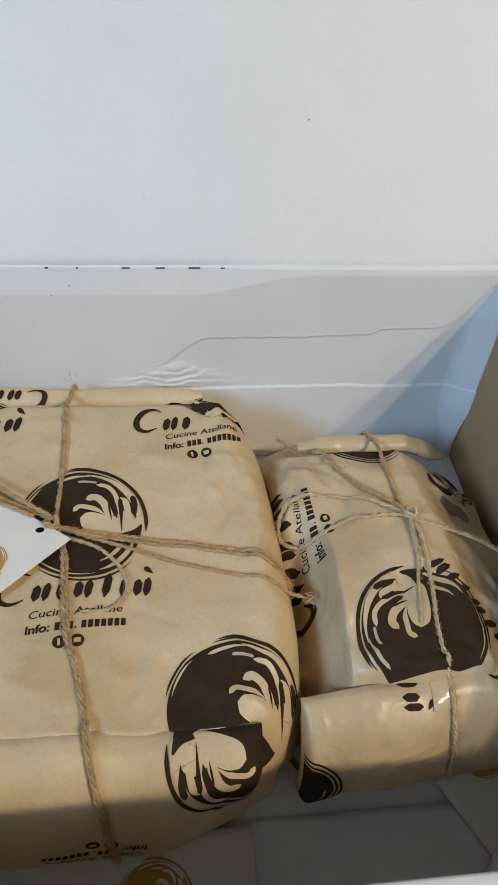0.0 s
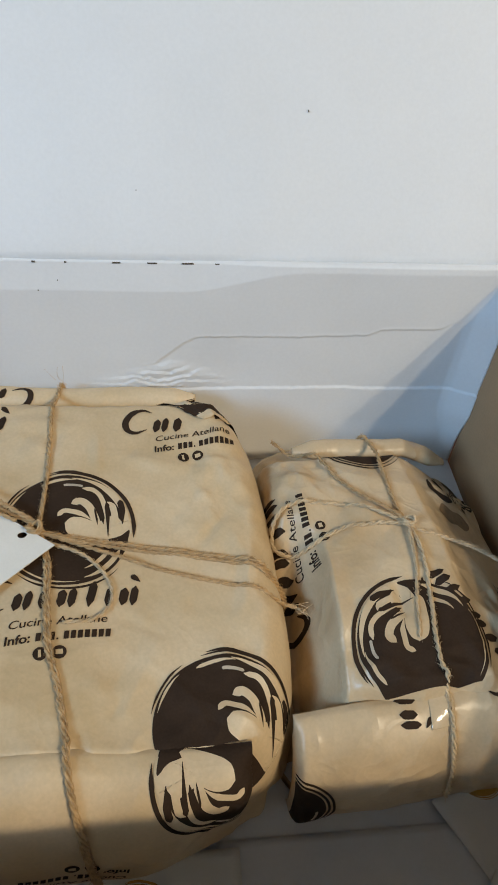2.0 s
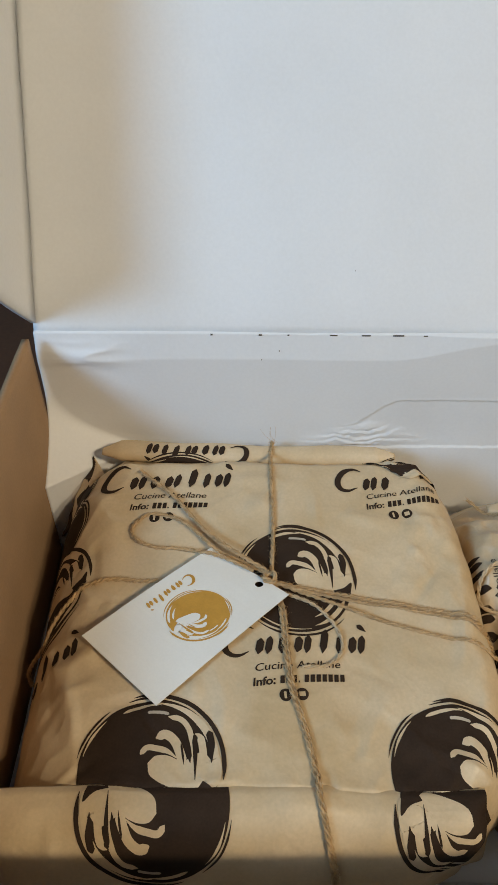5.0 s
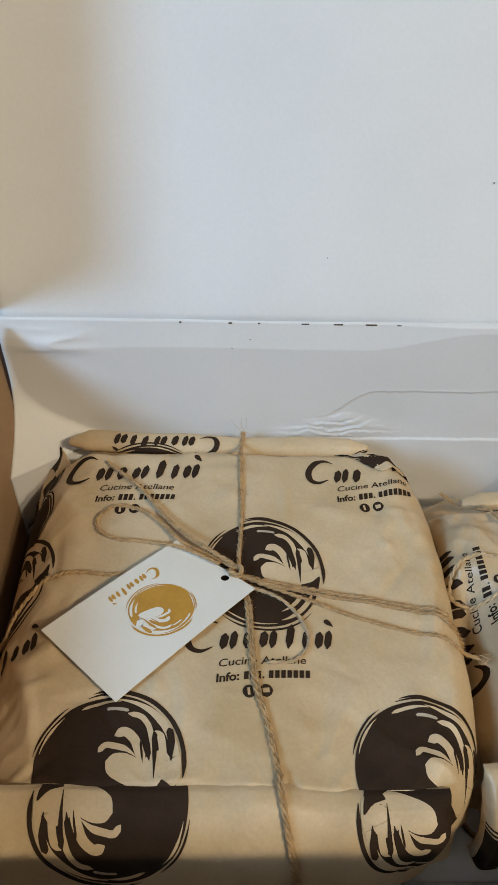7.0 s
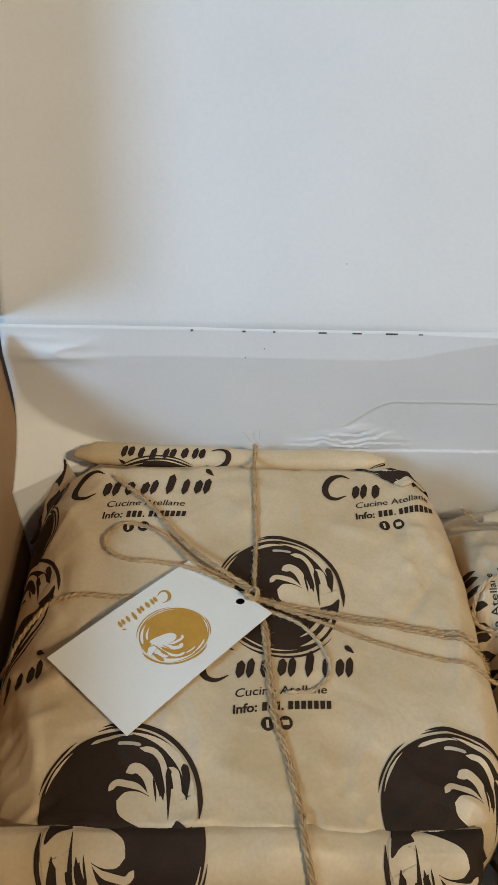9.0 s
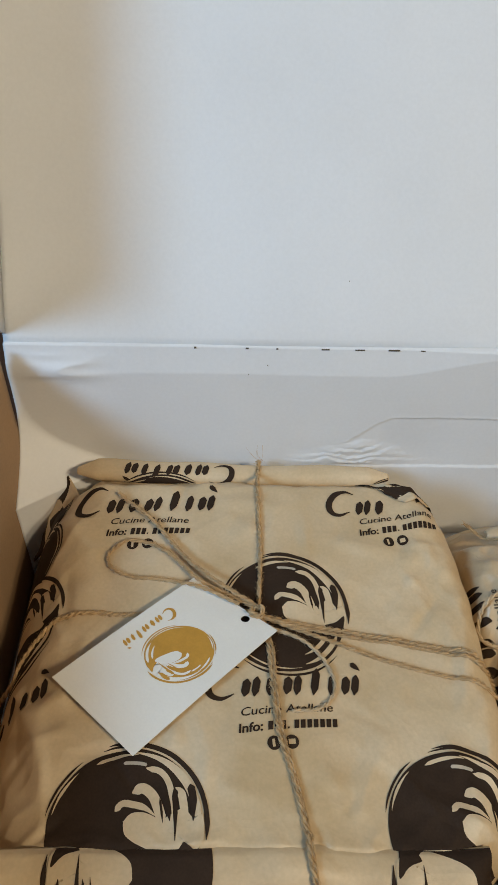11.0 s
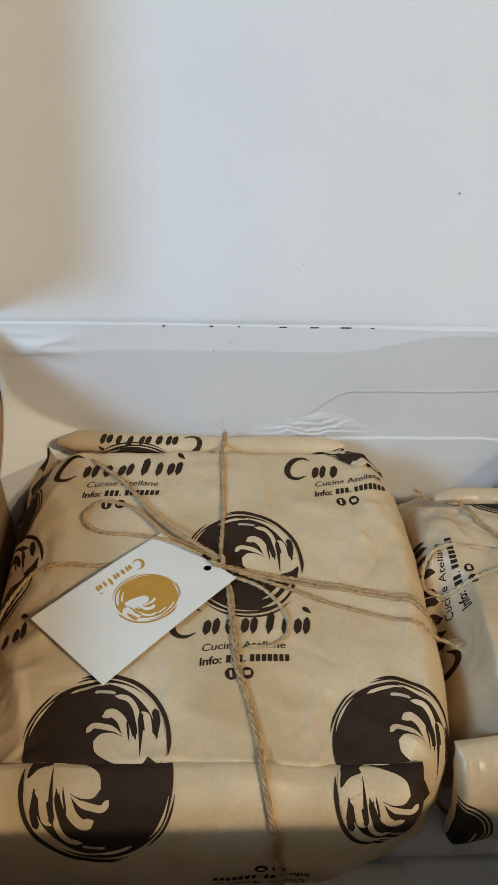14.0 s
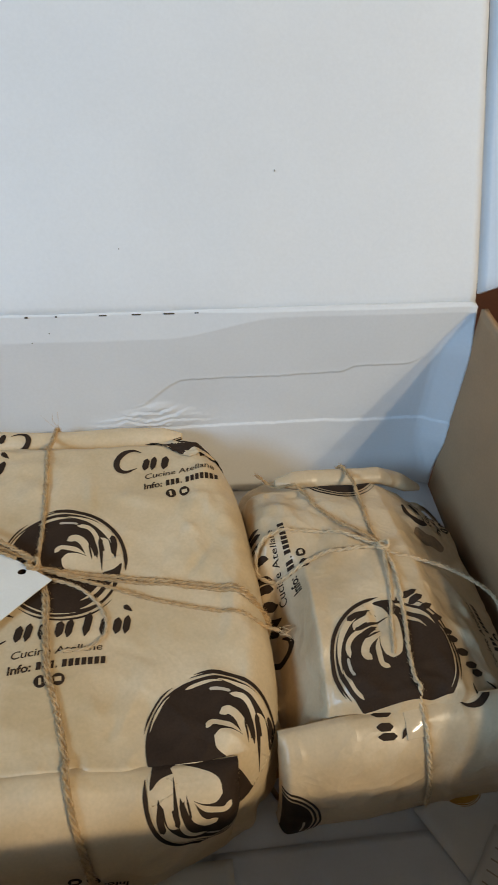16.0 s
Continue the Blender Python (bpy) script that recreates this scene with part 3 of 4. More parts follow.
def stamp(kind, put, at, size, turn, parent, inks=INKS, keep=None, tall=1.0, **how):
    pr = Print(put, at, size, turn, keep, tall)
    if kind == "printed_emblem":
        emblem(pr, **how)
    elif kind == "printed_wordmark":
        wordmark(pr, **how)
    else:
        imprint(pr)
    ob = pr.make(kind, inks, parent)
    return tagged(ob, kind="stuff") if kind == "printed_imprint" else ob


seam_big = lambda x, y: (x, max(y, 0.1268 + 0.0015 * (x + 0.1) / 0.1))
def around_fold(x, y):
    """Keeps a print on the sheet round the east end of the front fold."""
    y = max(y, 0.1268 + 0.0015 * (x + 0.1) / 0.1 - 0.030 * ease(-0.0125, -0.0085, x))
    k = min(1.0, 0.99 / max(0.01, big.rho(x, y)))
    return big.cx + (x - big.cx) * k, big.cy + (y - big.cy) * k


top = over(big)
stamp("printed_emblem", top, (-0.1569, 0.1340), 0.0334, 0, parcel, keep=seam_big, lower=False)
stamp("printed_emblem", top, (-0.0165, 0.1355), 0.0330, -4, parcel, keep=around_fold)
stamp("printed_emblem", top, (-0.0885, 0.2315), 0.0322, 0, parcel)
stamp("printed_wordmark", top, (-0.1283, 0.1862), 0.0889, 4.6, parcel)
stamp("printed_imprint", top, (-0.1277, 0.1838), 0.0761, 6.0, parcel)
stamp("printed_wordmark", top, (-0.2035, 0.2898), 0.0945, 1.9, parcel)
stamp("printed_imprint", top, (-0.1976, 0.2901), 0.0757, 0.5, parcel)
stamp("printed_wordmark", top, (-0.0644, 0.2898), 0.0849, 2.2, parcel, keep=lambda x, y: (min(x, 0.0085), y), last=3)
stamp("printed_wordmark", top, (-0.0655, 0.3020), 0.0790, -4.0, parcel, keep=lambda x, y: (min(x, 0.0085), y), first=5)
stamp("printed_imprint", top, (-0.0624, 0.2881), 0.0734, 8.0, parcel)
edge_left = lambda x, y: (max(x, -0.2320), y)
stamp("printed_wordmark", top, (-0.2660, 0.1740), 0.0830, 14, parcel, keep=edge_left, first=3)
stamp("printed_emblem", top, (-0.2290, 0.2350), 0.0300, 10, parcel, keep=edge_left)
stamp("printed_emblem", top, (-0.2300, 0.3130), 0.0240, 200, parcel, keep=lambda x, y: (max(x, -0.2310), min(y, 0.3360)))
# Ink here stands for print and also for shade on the west flank.
stamp("printed_emblem", top, (-0.2330, 0.2790), 0.0260, 100, parcel, keep=edge_left)

front = down(big_fold)
below = lambda x, s: (x, min(s, -0.0001))
stamp("printed_emblem", front, (-0.1530, -0.0080), 0.0334, 180, parcel, keep=below, tall=1.15)
stamp("printed_emblem", front, (-0.0165, -0.0115), 0.0325, 180, parcel, keep=lambda x, s: (min(x, -0.0076), min(s, -0.0001)), tall=1.15)
stamp("printed_imprint", front, (-0.0430, -0.0780), 0.0760, 180, parcel)

# rolled edge of the paper along the back of the large package
def back_roll(pkg, x0, x1, y, rise, r, seed):
    def fn(x, a):
        e = min(x - x0, x1 - x)
        rr = r * (0.35 + 0.65 * clamp(e / 0.012)) * (1 + 0.16 * wobble(x, a * 0.02, 30, seed))
        yy = y + 0.0012 * wobble(x, 0, 40, seed + 1)
        return (x, yy - rr * 1.25 * math.cos(a), rise(x) + rr * math.sin(a))
    return fn


roll_y, roll_z = 0.3300, lambda x: 0.0755 + 0.0030 * ease(-0.10, -0.19, x)
roll = back_roll(big, -0.2060, -0.0215, roll_y, roll_z, 0.0056, 3.0)
part("back_fold", *slab(roll, span(-0.2060, -0.0215, 110), span(radians(-50), radians(215), 36), (0, 0.0004, -0.0004)), PAPER, parcel)
on_roll = lambda x, s, lift: (lambda p: (p[0], p[1] - lift, p[2] + lift))(roll(clamp(x, -0.2055, -0.0220), clamp(radians(-40) + s / 0.0072, radians(-45), radians(200))))
stamp("printed_wordmark", on_roll, (-0.1120, 0.0185), 0.0780, 180, parcel, first=0)
stamp("printed_emblem", on_roll, (-0.1560, -0.0190), 0.0310, 180, parcel, keep=lambda x, s: (x, max(s, -0.0015)))
stamp("printed_emblem", on_roll, (-0.0150, -0.0200), 0.0300, 180, parcel, keep=lambda x, s: (x, max(s, -0.0015)))

# crumpled, dark-printed corner of the sheet at the far east end of the roll
def crumpled_corner(u, v):
    p = Vector((-0.0445, 0.3150, 0)).lerp(Vector((-0.0150, 0.3200, 0)), u).lerp(Vector((-0.0190, 0.2975, 0)).lerp(Vector((0.0040, 0.3040, 0)), u), v)
    lift = 0.0009 + 0.0026 * max(0.0, crease(u * 0.8, v, 3.6, 21)) * math.sin(math.pi * clamp(u, 0.08, 0.92)) + 0.0008 * wobble(u, v, 9, 22)
    return (p.x, p.y, big.height(p.x, p.y) + lift)


cv, cf = slab(crumpled_corner, span(0, 1, 40), span(0, 1, 34), (0.0003, 0, -0.0005))
patch = [1 if noise.noise(Vector((cv[f[0]][0] * 75 + cv[f[0]][1] * 60, cv[f[0]][1] * 190 + cv[f[0]][0] * 40, 7))) > 0.0 else 0 for f in cf]
part("crumpled_corner", cv, cf, [PAPER, INK], parcel, "crumpled dark-printed paper corner", True, patch)

# gusset of paper standing up at the far corner of the large package
def gusset(u, v):
    a, bb = Vector((-0.2310, 0.3330, 0.030)).lerp(Vector((-0.2130, 0.3330, 0.0700)), u), Vector((-0.2320, 0.2950, 0.036)).lerp(Vector((-0.2010, 0.3110, 0.0735)), u)
    p = a.lerp(bb, v)
    w = 0.0018 * wobble(u, v, 2.3, 14) + 0.0010 * crease(u, v * 0.7, 3.1, 15)
    return p + Vector((-0.5, 0.2, 0.8)) * (w + 0.004 * math.sin(math.pi * v) * math.sin(math.pi * u))


gv, gf = slab(lambda u, v: tuple(gusset(u, v)), span(0, 1, 40), span(0, 1, 40), (0.0004, 0, -0.0004))
dark = [1 if noise.noise(Vector(gv[f[0]]) * 75 + Vector((3, 1, 2))) > -0.02 else 0 for f in gf]
part("corner_gusset", gv, gf, [PAPER, INK], parcel, "crumpled dark-printed paper corner", True, dark)

# small package
top_small = over(small)
seam_small = lambda x, y: (min(x, 0.1470), max(y, 0.1480 + 0.004 * (x - 0.08) / 0.05))
stamp("printed_emblem", top_small, (0.0762, 0.1690), 0.0322, 103, parcel_small, INKS_GLOSS, keep=seam_small)
stamp("printed_wordmark", top_small, (0.0312, 0.1890), 0.0860, 101, parcel_small, INKS_GLOSS, keep=lambda x, y: (max(x, 0.0080), y))
stamp("printed_imprint", top_small, (0.0261, 0.1995), 0.0680, 97.5, parcel_small, INKS_GLOSS)
stamp("printed_wordmark", top_small, (0.1210, 0.2560), 0.0840, 78, parcel_small, INKS_GLOSS, keep=lambda x, y: (min(x, 0.1480), min(y, 0.2960)), last=3)
stamp("printed_imprint", top_small, (0.1190, 0.2520), 0.0700, 76, parcel_small, INKS_GLOSS, keep=lambda x, y: (min(x, 0.1480), min(y, 0.2960)))
stamp("printed_wordmark", top_small, (0.1346, 0.1499), 0.0830, 127, parcel_small, INKS_GLOSS, keep=seam_small)
stamp("printed_imprint", top_small, (0.1390, 0.1560), 0.0660, 106, parcel_small, INKS_GLOSS, keep=seam_small)
stamp("printed_emblem", top_small, (0.0735, 0.3000), 0.0250, 205, parcel_small, INKS_GLOSS, keep=lambda x, y: (x, min(y, 0.2995)), rim=True)
front_small = down(small_fold)
fold_in = lambda x, s: (clamp(x, 0.0140, 0.1490), min(s, -0.0006))
stamp("printed_wordmark", front_small, (0.0505, 0.0560), 0.0860, -82, parcel_small, INKS_GLOSS, keep=fold_in, first=5)
stamp("printed_wordmark", front_small, (0.1240, 0.0060), 0.0860, 168, parcel_small, INKS_GLOSS, keep=fold_in, last=1)
stamp("printed_emblem", front_small, (0.0060, -0.0560), 0.0265, 0, parcel_small, INKS_GLOSS, keep=lambda x, s: (clamp(x, 0.0140, 0.1490), clamp(s, -0.0720, -0.0270)), rim=True)
roll_small = back_roll(small, 0.0340, 0.1300, 0.2995, lambda x: 0.0615 - 0.04 * max(0.0, 0.07 - x) - 0.45 * max(0.0, x - 0.100), 0.0050, 13.0)
part("back_fold", *slab(roll_small, span(0.0340, 0.1300, 74), span(radians(-50), radians(215), 32), (0, 0.0004, -0.0004)), PAPER_GLOSS, parcel_small)


# shade of a deep crumple beside the knot, painted as a brown patch
CRUMPLE_SHADE = material("crumple_shade_paper", (0.30, 0.19, 0.095), 0.5, 0.14, 90, 700, 0.5, 140, tint=(0.16, 0.095, 0.045), crumple=0.9)
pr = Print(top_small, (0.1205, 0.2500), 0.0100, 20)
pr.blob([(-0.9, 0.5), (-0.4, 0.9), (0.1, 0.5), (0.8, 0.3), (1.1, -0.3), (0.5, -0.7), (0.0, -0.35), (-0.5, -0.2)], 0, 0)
pr.make("crumple_shade", [CRUMPLE_SHADE], parcel_small, "shade of a paper crumple, painted brown")

# clear tape over the seam of the small package
TAPE = material("clear_tape", (0.63, 0.48, 0.30), 0.12, 0.04, 40, 900, 0.05, specular=0.6)
def tape_face(x, s):
    k = (x - 0.0795) / 0.009
    return small_fold.at(x, s, 0.00025 + 0.0012 * max(0.0, 0.6 - (k - 0.25 * math.sin(s * 260)) ** 2) + 0.0002 * wobble(x, s, 160, 77))


part("tape", *slab(tape_face, span(0.0745, 0.0862, 40), span(0.0020, 0.0165, 40), (0, 0.0002, -0.0003)), TAPE, parcel_small, "wrinkled clear adhesive tape")


# ---- twine ----
def plies(path, r, seed, pitch=0.0085, hairs=7.0):
    """Two twisted strands along a path, with loose fibres."""
    rnd = random.Random(seed)
    line = smooth_path(path, 0.0008)
    verts, faces = [], []
    n, run = 7, 0.0
    phase = rnd.random() * 6
    up = Vector((0.13, 0.21, 1)).normalized()
    frames = []
    for i, p in enumerate(line):
        d = (line[min(i + 1, len(line) - 1)] - line[max(i - 1, 0)])
        d = d.normalized() if d.length > 0 else Vector((1, 0, 0))
        a = d.cross(up)
        a = a.normalized() if a.length > 1e-4 else Vector((1, 0, 0))
        frames.append((p, d, a, a.cross(d)))
    for k in range(2):
        base, run = len(verts), 0.0
        for i, (p, d, a, b) in enumerate(frames):
            if i:
                run += (p - frames[i - 1][0]).length
            t = phase + k * math.pi + run / pitch * 2 * math.pi + 1.2 * noise.noise(Vector((run * 90, seed, 3)))
            c = p + (a * math.cos(t) + b * math.sin(t)) * r * 0.50
            rr = r * 0.56 * (1 + 0.30 * noise.noise(Vector((run * 420, k * 7 + seed, 0))) + 0.22 * noise.noise(Vector((run * 120, k * 5 + seed, 9))))
            for j in range(n):
                q = j / n * 2 * math.pi
                verts.append(c + (a * math.cos(q) + b * math.sin(q)) * rr)
        for i in range(len(frames) - 1):
            for j in range(n):
                faces.append((base + i * n + j, base + i * n + (j + 1) % n, base + (i + 1) * n + (j + 1) % n, base + (i + 1) * n + j))
        for e in (0, len(frames) - 1):
            faces.append(tuple(base + e * n + j for j in (range(n) if e else reversed(range(n)))))
    for _ in range(int(len(frames) * hairs)):
        p, d, a, b = frames[rnd.randrange(len(frames))]
        t = rnd.random() * 6.283
        out = (a * math.cos(t) + b * math.sin(t))
        if out.z < -0.2:
            out.z = -out.z
        h0 = p + out * r * 0.8
        lean, long = d * rnd.choice((-1, 1)) * rnd.uniform(0.4, 1.4), rnd.uniform(0.0008, 0.0034)
        h1 = h0 + (out * 0.5 + lean).normalized() * long * 0.5
        h2 = h1 + (out * rnd.uniform(-0.3, 0.8) + lean * 0.7 + Vector((rnd.uniform(-1, 1), rnd.uniform(-1, 1), 0)) * 0.4).normalized() * long * 0.5
        w = d.cross(out).normalized() * 0.00008
        i0 = len(verts)
        verts += [h0 - w, h0 + w, h1 + w * 0.8, h1 - w * 0.8, h2]
        faces += [(i0, i0 + 1, i0 + 2, i0 + 3), (i0 + 3, i0 + 2, i0 + 4)]
    return verts, faces


def laid(pkg, pts, r, lift=0.0):
    """Points (x, y) or (x, y, extra height) laid on a package."""
    out = []
    flat = [Vector((p[0], p[1], p[2] if len(p) > 2 else 0.0)) for p in pts]
    flat = smooth_path(flat, 0.004) if len(flat) > 1 else flat
    for p in flat:
        out.append((p.x, p.y, pkg.height(p.x, p.y) + r * 0.9 + p.z + lift))
    return out


def on_fold(fold, pts, r):
    return [fold.at(x, s, r * 1.5) for x, s in pts]


R1 = 0.00122
twine = thing("twine", "frayed brown jute twine knotted round the large package", "twine", (-0.1016, 0.2268, 0.08))
part("long_strand", *plies([(-0.099, 0.3455, 0.045), (-0.099, 0.3430, 0.070), (-0.0990, 0.3385, 0.0785), (-0.0995, 0.3315, 0.0812), (-0.1000, 0.3240, 0.0822)] + laid(big, [(-0.1008, 0.312), (-0.1003, 0.2877), (-0.0998, 0.2671), (-0.1005, 0.2477), (-0.1014, 0.2290, 0.0010)], R1), R1, 1), TWINE, twine)
part("long_strand", *plies(laid(big, [(-0.1000, 0.2280, 0.001), (-0.0968, 0.2130), (-0.0956, 0.1967), (-0.0932, 0.1722), (-0.0877, 0.1536), (-0.0838, 0.1358), (-0.0828, 0.1320, 0.001)], R1) + on_fold(big_fold, [(-0.0823, 0.0043), (-0.0808, 0.0122), (-0.0784, 0.0241), (-0.0759, 0.0390), (-0.0734, 0.0622), (-0.0725, 0.080)], R1), R1, 2), TWINE, twine)
part("long_strand", *plies(laid(big, [(-0.1000, 0.2275, 0.001), (-0.0950, 0.2120), (-0.0940, 0.1967, 0.0004), (-0.0916, 0.1722), (-0.0864, 0.1536), (-0.0826, 0.1358), (-0.0816, 0.1320, 0.001)], R1) + on_fold(big_fold, [(-0.0812, 0.0043), (-0.0796, 0.0130), (-0.0772, 0.0250), (-0.0746, 0.0390), (-0.0720, 0.0622), (-0.0712, 0.080)], R1), R1 * 0.8, 3), TWINE, twine)
part("cross_strand", *plies(laid(big, [(-0.1010, 0.2285, 0.001), (-0.0915, 0.2270), (-0.0734, 0.2241), (-0.0552, 0.2221), (-0.0341, 0.2191), (-0.0073, 0.2148), (0.0070, 0.2118)], R1) + [(0.0185, 0.2095, 0.048), (0.0195, 0.2090, 0.036)], R1, 4), TWINE, twine)
part("cross_strand", *plies(laid(big, [(-0.1000, 0.2275, 0.001), (-0.0800, 0.2215), (-0.0617, 0.2159, 0.0004), (-0.0441, 0.2101), (-0.0238, 0.2044), (-0.0093, 0.2012), (0.0060, 0.1988)], R1) + [(0.0150, 0.1975, 0.0600), (0.0220, 0.1960, 0.0580)], R1 * 0.85, 5), TWINE, twine)
part("cross_strand", *plies(laid(big, [(-0.1000, 0.2270, 0.002), (-0.0790, 0.2228, 0.0006), (-0.0560, 0.2200), (-0.0341, 0.2172), (-0.0073, 0.2125), (0.0070, 0.2092)], R1) + [(0.0180, 0.2072, 0.0480), (0.0190, 0.2068, 0.036)], R1 * 0.8, 31), TWINE, twine)
part("cross_strand", *plies(laid(big, [(-0.1040, 0.2300, 0.001), (-0.1300, 0.2320), (-0.1655, 0.2290), (-0.1793, 0.2305), (-0.1915, 0.2304), (-0.2007, 0.2291), (-0.2094, 0.2237), (-0.2164, 0.2174), (-0.2240, 0.2100)], R1) + [(-0.2345, 0.2050, 0.030), (-0.2355, 0.2040, 0.015)], R1, 6), TWINE, twine)
part("bow_loop", *plies(laid(big, [(-0.1006, 0.2292, 0.003), (-0.1159, 0.2375, 0.003), (-0.1317, 0.2470, 0.002), (-0.1450, 0.2611, 0.001), (-0.1586, 0.2703), (-0.1717, 0.2720), (-0.1789, 0.2645), (-0.1764, 0.2567), (-0.1663, 0.2507), (-0.1504, 0.2475, 0.001), (-0.1315, 0.2410, 0.005), (-0.1110, 0.2310, 0.0055)], R1, 0.0006), R1 * 0.85, 7), TWINE, twine)
part("loose_end", *plies(laid(big, [(-0.1030, 0.2310, 0.0042), (-0.1223, 0.2440, 0.0045), (-0.1387, 0.2600, 0.0015), (-0.1564, 0.2825, 0.0006), (-0.1730, 0.2985), (-0.1775, 0.3030, 0.001)], R1, 0.001), R1, 8), TWINE, twine)
part("loose_end", *plies(laid(big, [(-0.1000, 0.2240, 0.001), (-0.0946, 0.2215, 0.001), (-0.0798, 0.2160, 0.0012), (-0.0697, 0.2073), (-0.0660, 0.1973), (-0.0679, 0.1898), (-0.0754, 0.1836), (-0.0869, 0.1816, 0.0008)], R1), R1 * 0.75, 9, 0.009), TWINE_PALE, twine)
kx, ky = -0.1025, 0.2275
kz = big.height(kx, ky) + 0.0035
part("knot", *plies([(kx + 0.0030 * math.cos(a), ky + 0.0024 * math.sin(a), kz + 0.0009 * math.sin(2 * a) + 0.00035 * a) for a in span(0, 4.3 * math.pi, 30)], R1 * 0.9, 10, hairs=3.0), TWINE, twine)
rnd = random.Random(5)
for i in range(4):
    bx, by = -0.099 + rnd.uniform(-0.004, 0.004), 0.334
    part("fibre", *plies([(bx, by, 0.083), (bx + rnd.uniform(-0.005, 0.003), by + 0.002, 0.0870), (bx + rnd.uniform(-0.012, 0.004), by + rnd.uniform(0, 0.005), 0.088 + rnd.uniform(0.001, 0.006))], 0.00007, 100 + i, 0.02, hairs=0), TWINE, twine)
for i in range(8):
    part("fibre", *plies([(0.0205, 0.1963, 0.0585), (0.0240 + rnd.uniform(-0.002, 0.003), 0.1950 + rnd.uniform(-0.003, 0.003), 0.0580), (0.0270 + rnd.uniform(-0.002, 0.004), 0.194 + rnd.uniform(-0.006, 0.006), 0.0565)], 0.00012, 120 + i, 0.02, hairs=0), TWINE_PALE, twine)

R2 = 0.00115
twine_small = thing("twine", "pale two-ply twine with bow round the small package", "twine", (0.0792, 0.2268, 0.083))
part("long_strand", *plies([(0.0765, 0.3165, 0.034), (0.0768, 0.3110, 0.0570), (0.0775, 0.3050, 0.0655), (0.0785, 0.2980, 0.0680)] + laid(small, [(0.0795, 0.2860, 0.003), (0.0798, 0.2640), (0.0801, 0.2455), (0.0822, 0.2310, 0.001)], R2), R2, 21), TWINE, twine_small)
part("long_strand", *plies(laid(small, [(0.0835, 0.2300, 0.001), (0.0859, 0.2180), (0.0857, 0.2058), (0.0852, 0.1906), (0.0821, 0.1715), (0.0817, 0.1579), (0.0830, 0.1520, 0.001)], R2) + on_fold(small_fold, [(0.0838, 0.003), (0.0842, 0.0120), (0.0846, 0.0250), (0.0862, 0.042), (0.0875, 0.060)], R2), R2, 22), TWINE_PALE, twine_small)
part("loose_end", *plies(laid(small, [(0.0830, 0.2300, 0.002), (0.0822, 0.2180, 0.0010), (0.0808, 0.2036), (0.0775, 0.1878), (0.0741, 0.1691)], R2), R2 * 0.8, 23), TWINE_PALE, twine_small)
part("cross_strand", *plies(laid(small, [(0.0820, 0.2305, 0.0015)], R2) + [(0.0898, 0.2274, 0.0755), (0.1023, 0.2244, 0.0730), (0.1186, 0.2209, 0.0680), (0.1353, 0.2157, 0.0600), (0.1483, 0.2094, 0.0500), (0.1535, 0.1970, 0.0360)], R2, 24), TWINE_PALE, twine_small)
part("bow_loop", *plies(laid(small, [(0.0815, 0.2320, 0.002), (0.0671, 0.2399, 0.001), (0.0526, 0.2462), (0.0370, 0.2491), (0.0235, 0.2480, 0.002), (0.0150, 0.2400, 0.006), (0.0160, 0.2310, 0.005), (0.0247, 0.2275, 0.001), (0.0369, 0.2275), (0.0503, 0.2320), (0.0658, 0.2322, 0.001), (0.0814, 0.2305, 0.003)], R2), R2, 25, 0.010), TWINE_PALE, twine_small)
part("loose_end", *plies(laid(small, [(0.0815, 0.2315, 0.003), (0.0770, 0.2390, 0.002), (0.0636, 0.2510, 0.001), (0.0526, 0.2680), (0.0475, 0.2810, 0.002), (0.0390, 0.2940, 0.006), (0.0230, 0.3080, 0.016)], R2), R2 * 0.9, 26), TWINE, twine_small)
kx, ky = 0.0828, 0.2305
kz = small.height(kx, ky) + 0.0028
part("knot", *plies([(kx + 0.0030 * math.cos(a), ky + 0.0022 * math.sin(a), kz + 0.0008 * math.sin(2 * a) + 0.0003 * a) for a in span(0, 4.2 * math.pi, 30)], R2 * 0.9, 27, hairs=2.5), TWINE_PALE, twine_small)

# ---- gift tag ----
TAG = [Vector(p) for p in ((-0.1956, 0.1947, 0.0835), (-0.1560, 0.1611, 0.0785), (-0.0925, 0.2183, 0.0855), (-0.1337, 0.2479, 0.0865))]


def tag_point(u, v, lift=0.0):
    """u along the long side from the far corner, v across; the card sags a little in the middle."""
    p = TAG[0].lerp(TAG[3], u).lerp(TAG[1].lerp(TAG[2], u), v)
    n = (TAG[3] - TAG[0]).cross(TAG[1] - TAG[0]).normalized()
    if n.z < 0:
        n = -n
    return p + n * (lift + 0.0012 * math.sin(math.pi * u))


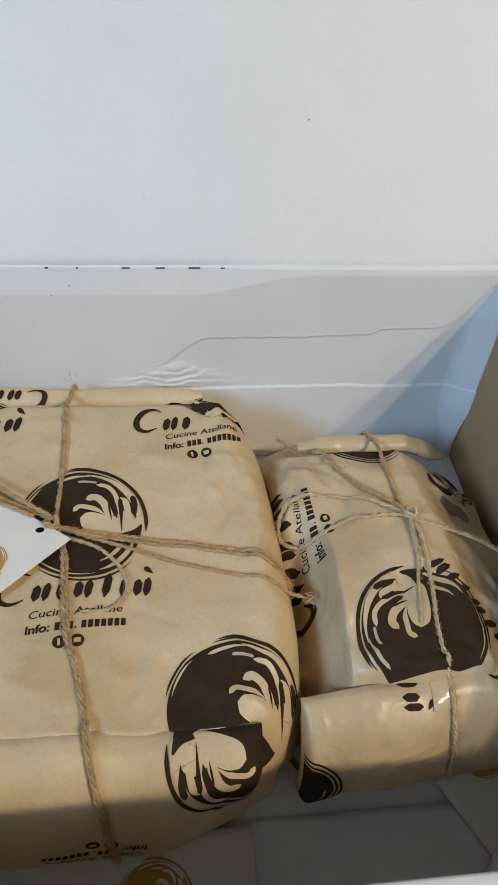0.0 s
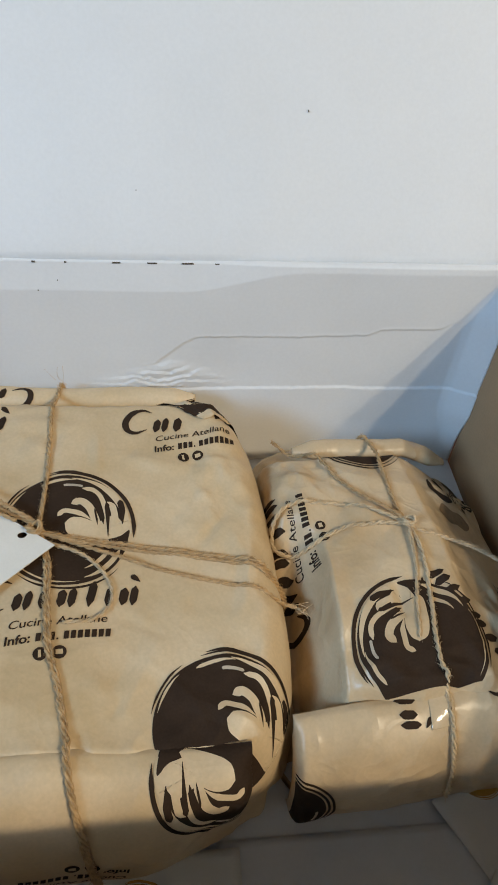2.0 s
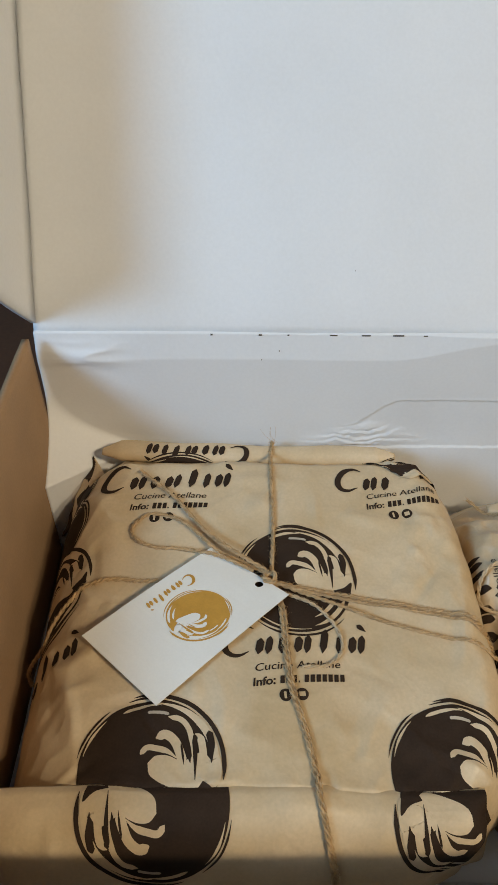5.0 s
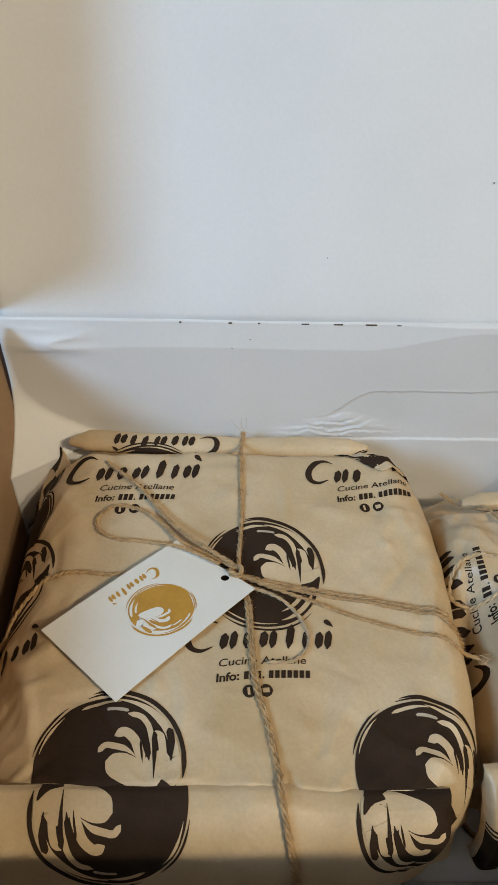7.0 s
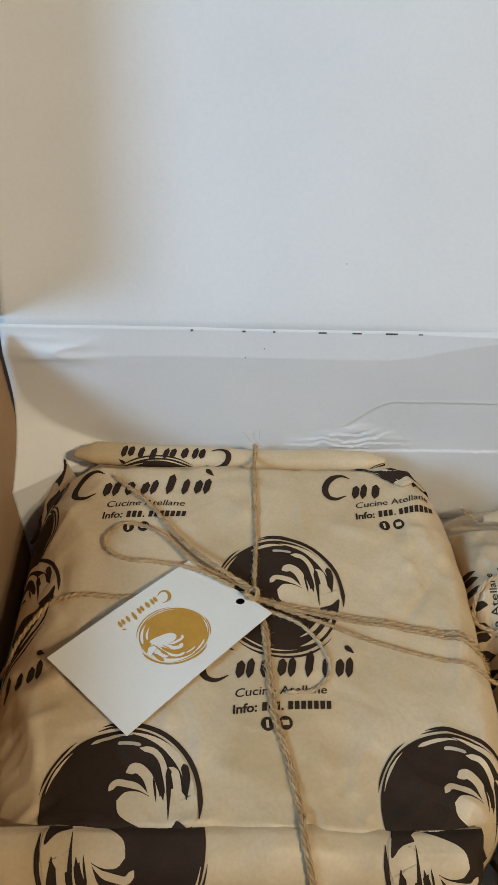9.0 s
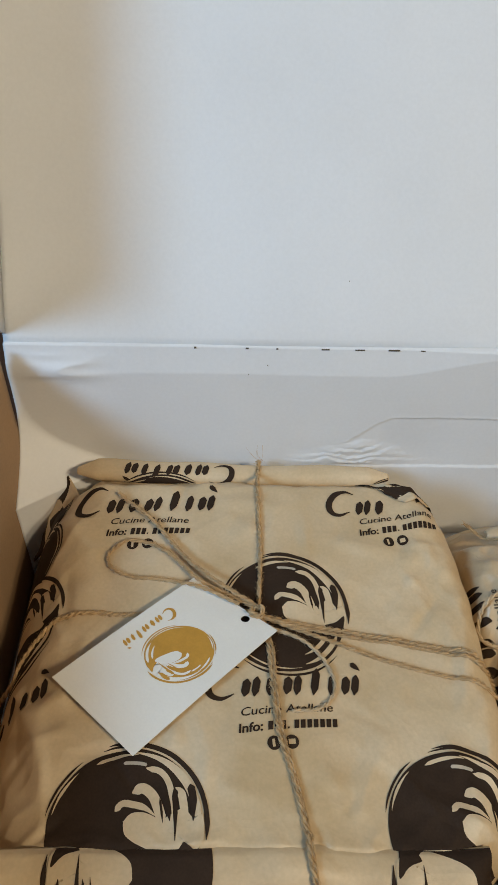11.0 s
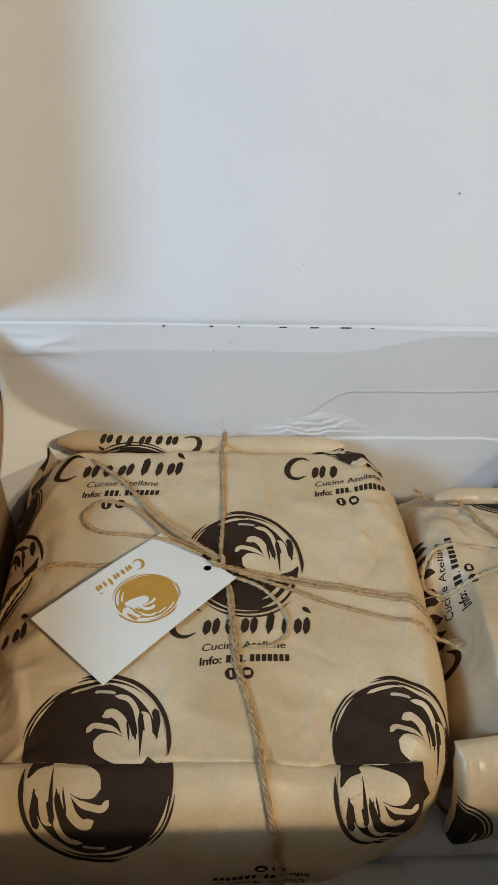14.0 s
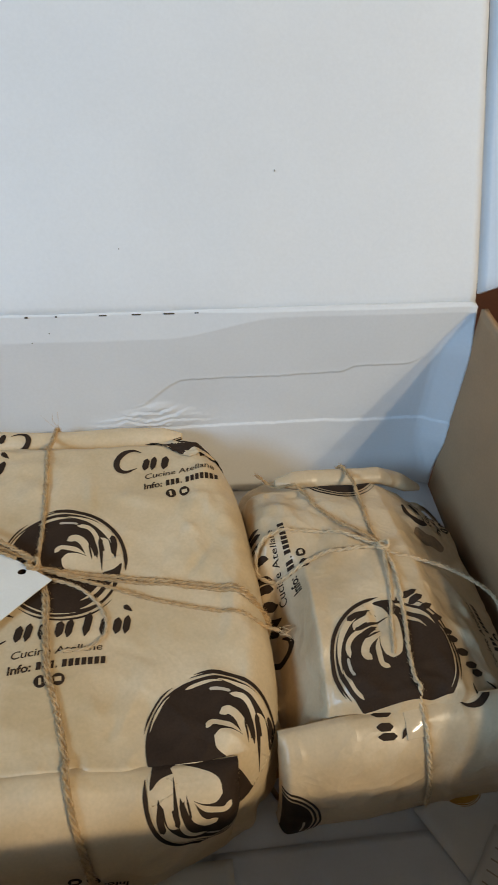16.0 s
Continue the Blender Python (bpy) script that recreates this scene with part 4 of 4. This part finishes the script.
def tag_sheet():
    hole = [(0.952 + 0.0021 / 0.088 * math.cos(a), 0.70 + 0.0021 / 0.054 * math.sin(a)) for a in span(0, 2 * math.pi * 23 / 24, 23)]
    near = [(0.88, 0.45), (1, 0.45), (1, 0.87), (0.88, 0.87)]
    verts, faces = [], []

    def add(uv):
        verts.append(tag_point(*uv))
        return len(verts) - 1

    def quad(u0, u1, v0, v1):
        n = max(1, int((u1 - u0) / 0.05))
        for i in range(n):
            a, b = u0 + (u1 - u0) * i / n, u0 + (u1 - u0) * (i + 1) / n
            faces.append([add(q) for q in ((a, v0), (b, v0), (b, v1), (a, v1))])
    quad(0, 0.88, 0, 1)
    quad(0.88, 1, 0, 0.45)
    quad(0.88, 1, 0.87, 1)
    c = (0.952, 0.70)
    inner = [add(q) for q in hole]
    outer = []
    for u, v in hole:
        du, dv = u - c[0], v - c[1]
        k = min((0.072 if du < 0 else 0.048) / max(abs(du), 1e-6), (0.25 if dv < 0 else 0.17) / max(abs(dv), 1e-6))
        outer.append(add((c[0] + du * k, c[1] + dv * k)))
    for i in range(24):
        j = (i + 1) % 24
        faces.append([inner[i], outer[i], outer[j], inner[j]])
    corners = [add(q) for q in near]
    for q, (u, v) in zip(corners, near):
        best = sorted(range(24), key=lambda i: (verts[outer[i]] - verts[q]).length)[:2]
        faces.append([q, outer[best[0]], outer[best[1]]])
    return verts, faces


tag = thing("gift_tag", "ivory card gift tag with ochre emblem on jute twine", "tag", tuple(TAG[1]))
tv, tf = tag_sheet()
card = part("card", tv, tf, CARD, tag, smooth=False)
bm = bmesh.new()
bm.from_mesh(card.data)
bmesh.ops.remove_doubles(bm, verts=bm.verts, dist=0.00005)
bmesh.ops.recalc_face_normals(bm, faces=bm.faces)
if sum(f.normal.z for f in bm.faces) < 0:
    bmesh.ops.reverse_faces(bm, faces=bm.faces)
bm.to_mesh(card.data)
bm.free()
thick = card.modifiers.new("thickness", "SOLIDIFY")
thick.thickness, thick.offset = 0.0005, -1
TAG_INKS = [GOLD, CARD, CARD]
tag_put = lambda x, y, lift: tag_point(x / 0.088, y / 0.0555, lift * 0.5)
pr = Print(tag_put, (0.0500, 0.0300), 0.0170, 180 - 2)
pr.c, pr.s = -1.0, 0.0
pr.point = lambda u, v, layer: tag_point((0.0487 - u * 0.0170) / 0.088, (0.0307 + v * 0.0166) / 0.0555, 0.0002 + 0.0001 * layer)
emblem(pr)
pr.make("printed_emblem", TAG_INKS, tag, "ochre round emblem")
pr = Print(tag_put, (0, 0), 0.034)
pr.point = lambda u, v, layer: tag_point((0.0663 - u * 0.0435) / 0.088, (0.0066 + v * 0.0435) / 0.0555, 0.0002 + 0.0001 * layer)
wordmark(pr)
pr.make("printed_wordmark", TAG_INKS, tag, "ochre brush mark")

# ---- leaflets on the bottom of the box ----
leaflet = thing("leaflet", "white printed leaflet lying flat on the box bottom", "leaflet", (-0.08, 0.08, 0.0045))
flat = lambda x, y: (x, y, 0.0045 + 0.0004 * wobble(x, y, 25, 6))
part("sheet", *slab(flat, span(-0.150, -0.0105, 30), span(0.0505, 0.1062, 14), (0, 0, -0.0005)), CARD, leaflet)
pr = Print(lambda x, y, lift: (x, y, flat(x, y)[2] + lift * 0.6), (-0.0560, 0.0790), 0.0170)
emblem(pr)
pr.make("printed_emblem", TAG_INKS, leaflet, "ochre round emblem")
leaflet_b = thing("leaflet", "small cream printed slip in the corner of the box", "leaflet", (0.125, 0.09, 0.0045))
e1, e2, c0 = Vector((-0.65, -0.76, 0)), Vector((0.76, -0.65, 0)), Vector((0.1225, 0.1080, 0.0048))
slip = lambda a, b: tuple(c0 + e1 * a + e2 * b)
part("sheet", *slab(slip, span(0, 0.060, 12), span(0, 0.028, 8), (0, 0, -0.0004)), CARD, leaflet_b)
pr = Print(lambda x, y, lift: (lambda p: (p[0], p[1], p[2] + lift * 0.6))(slip(y, x)), (0, 0), 1.0)
for i in range(5):
    pr.bar((0.004, 0.010 + i * 0.006), (0.018 - 0.004 * (i % 2), 0.010 + i * 0.006), 0.0008, 2)
pr.make("printed_imprint", INKS, leaflet_b)

leaflet_c = thing("leaflet", "white printed leaflet half under the small package", "leaflet", (0.125, 0.12, 0.0040))
l0, l1, l2 = Vector((0.0855, 0.1200, 0.0040)), Vector((0.46, -0.89, 0)), Vector((0.89, 0.46, 0))
under = lambda a, b: tuple(l0 + l1 * a + l2 * b)
part("sheet", *slab(under, span(0, 0.040, 8), span(-0.002, 0.060, 12), (0, 0, -0.0004)), CARD, leaflet_c)
pr = Print(lambda x, y, lift: (x, y, 0.0040 + lift * 0.6), (0.1110, 0.1300), 0.0120, 25)
emblem(pr)
pr.make("printed_emblem", TAG_INKS, leaflet_c, "ochre round emblem")
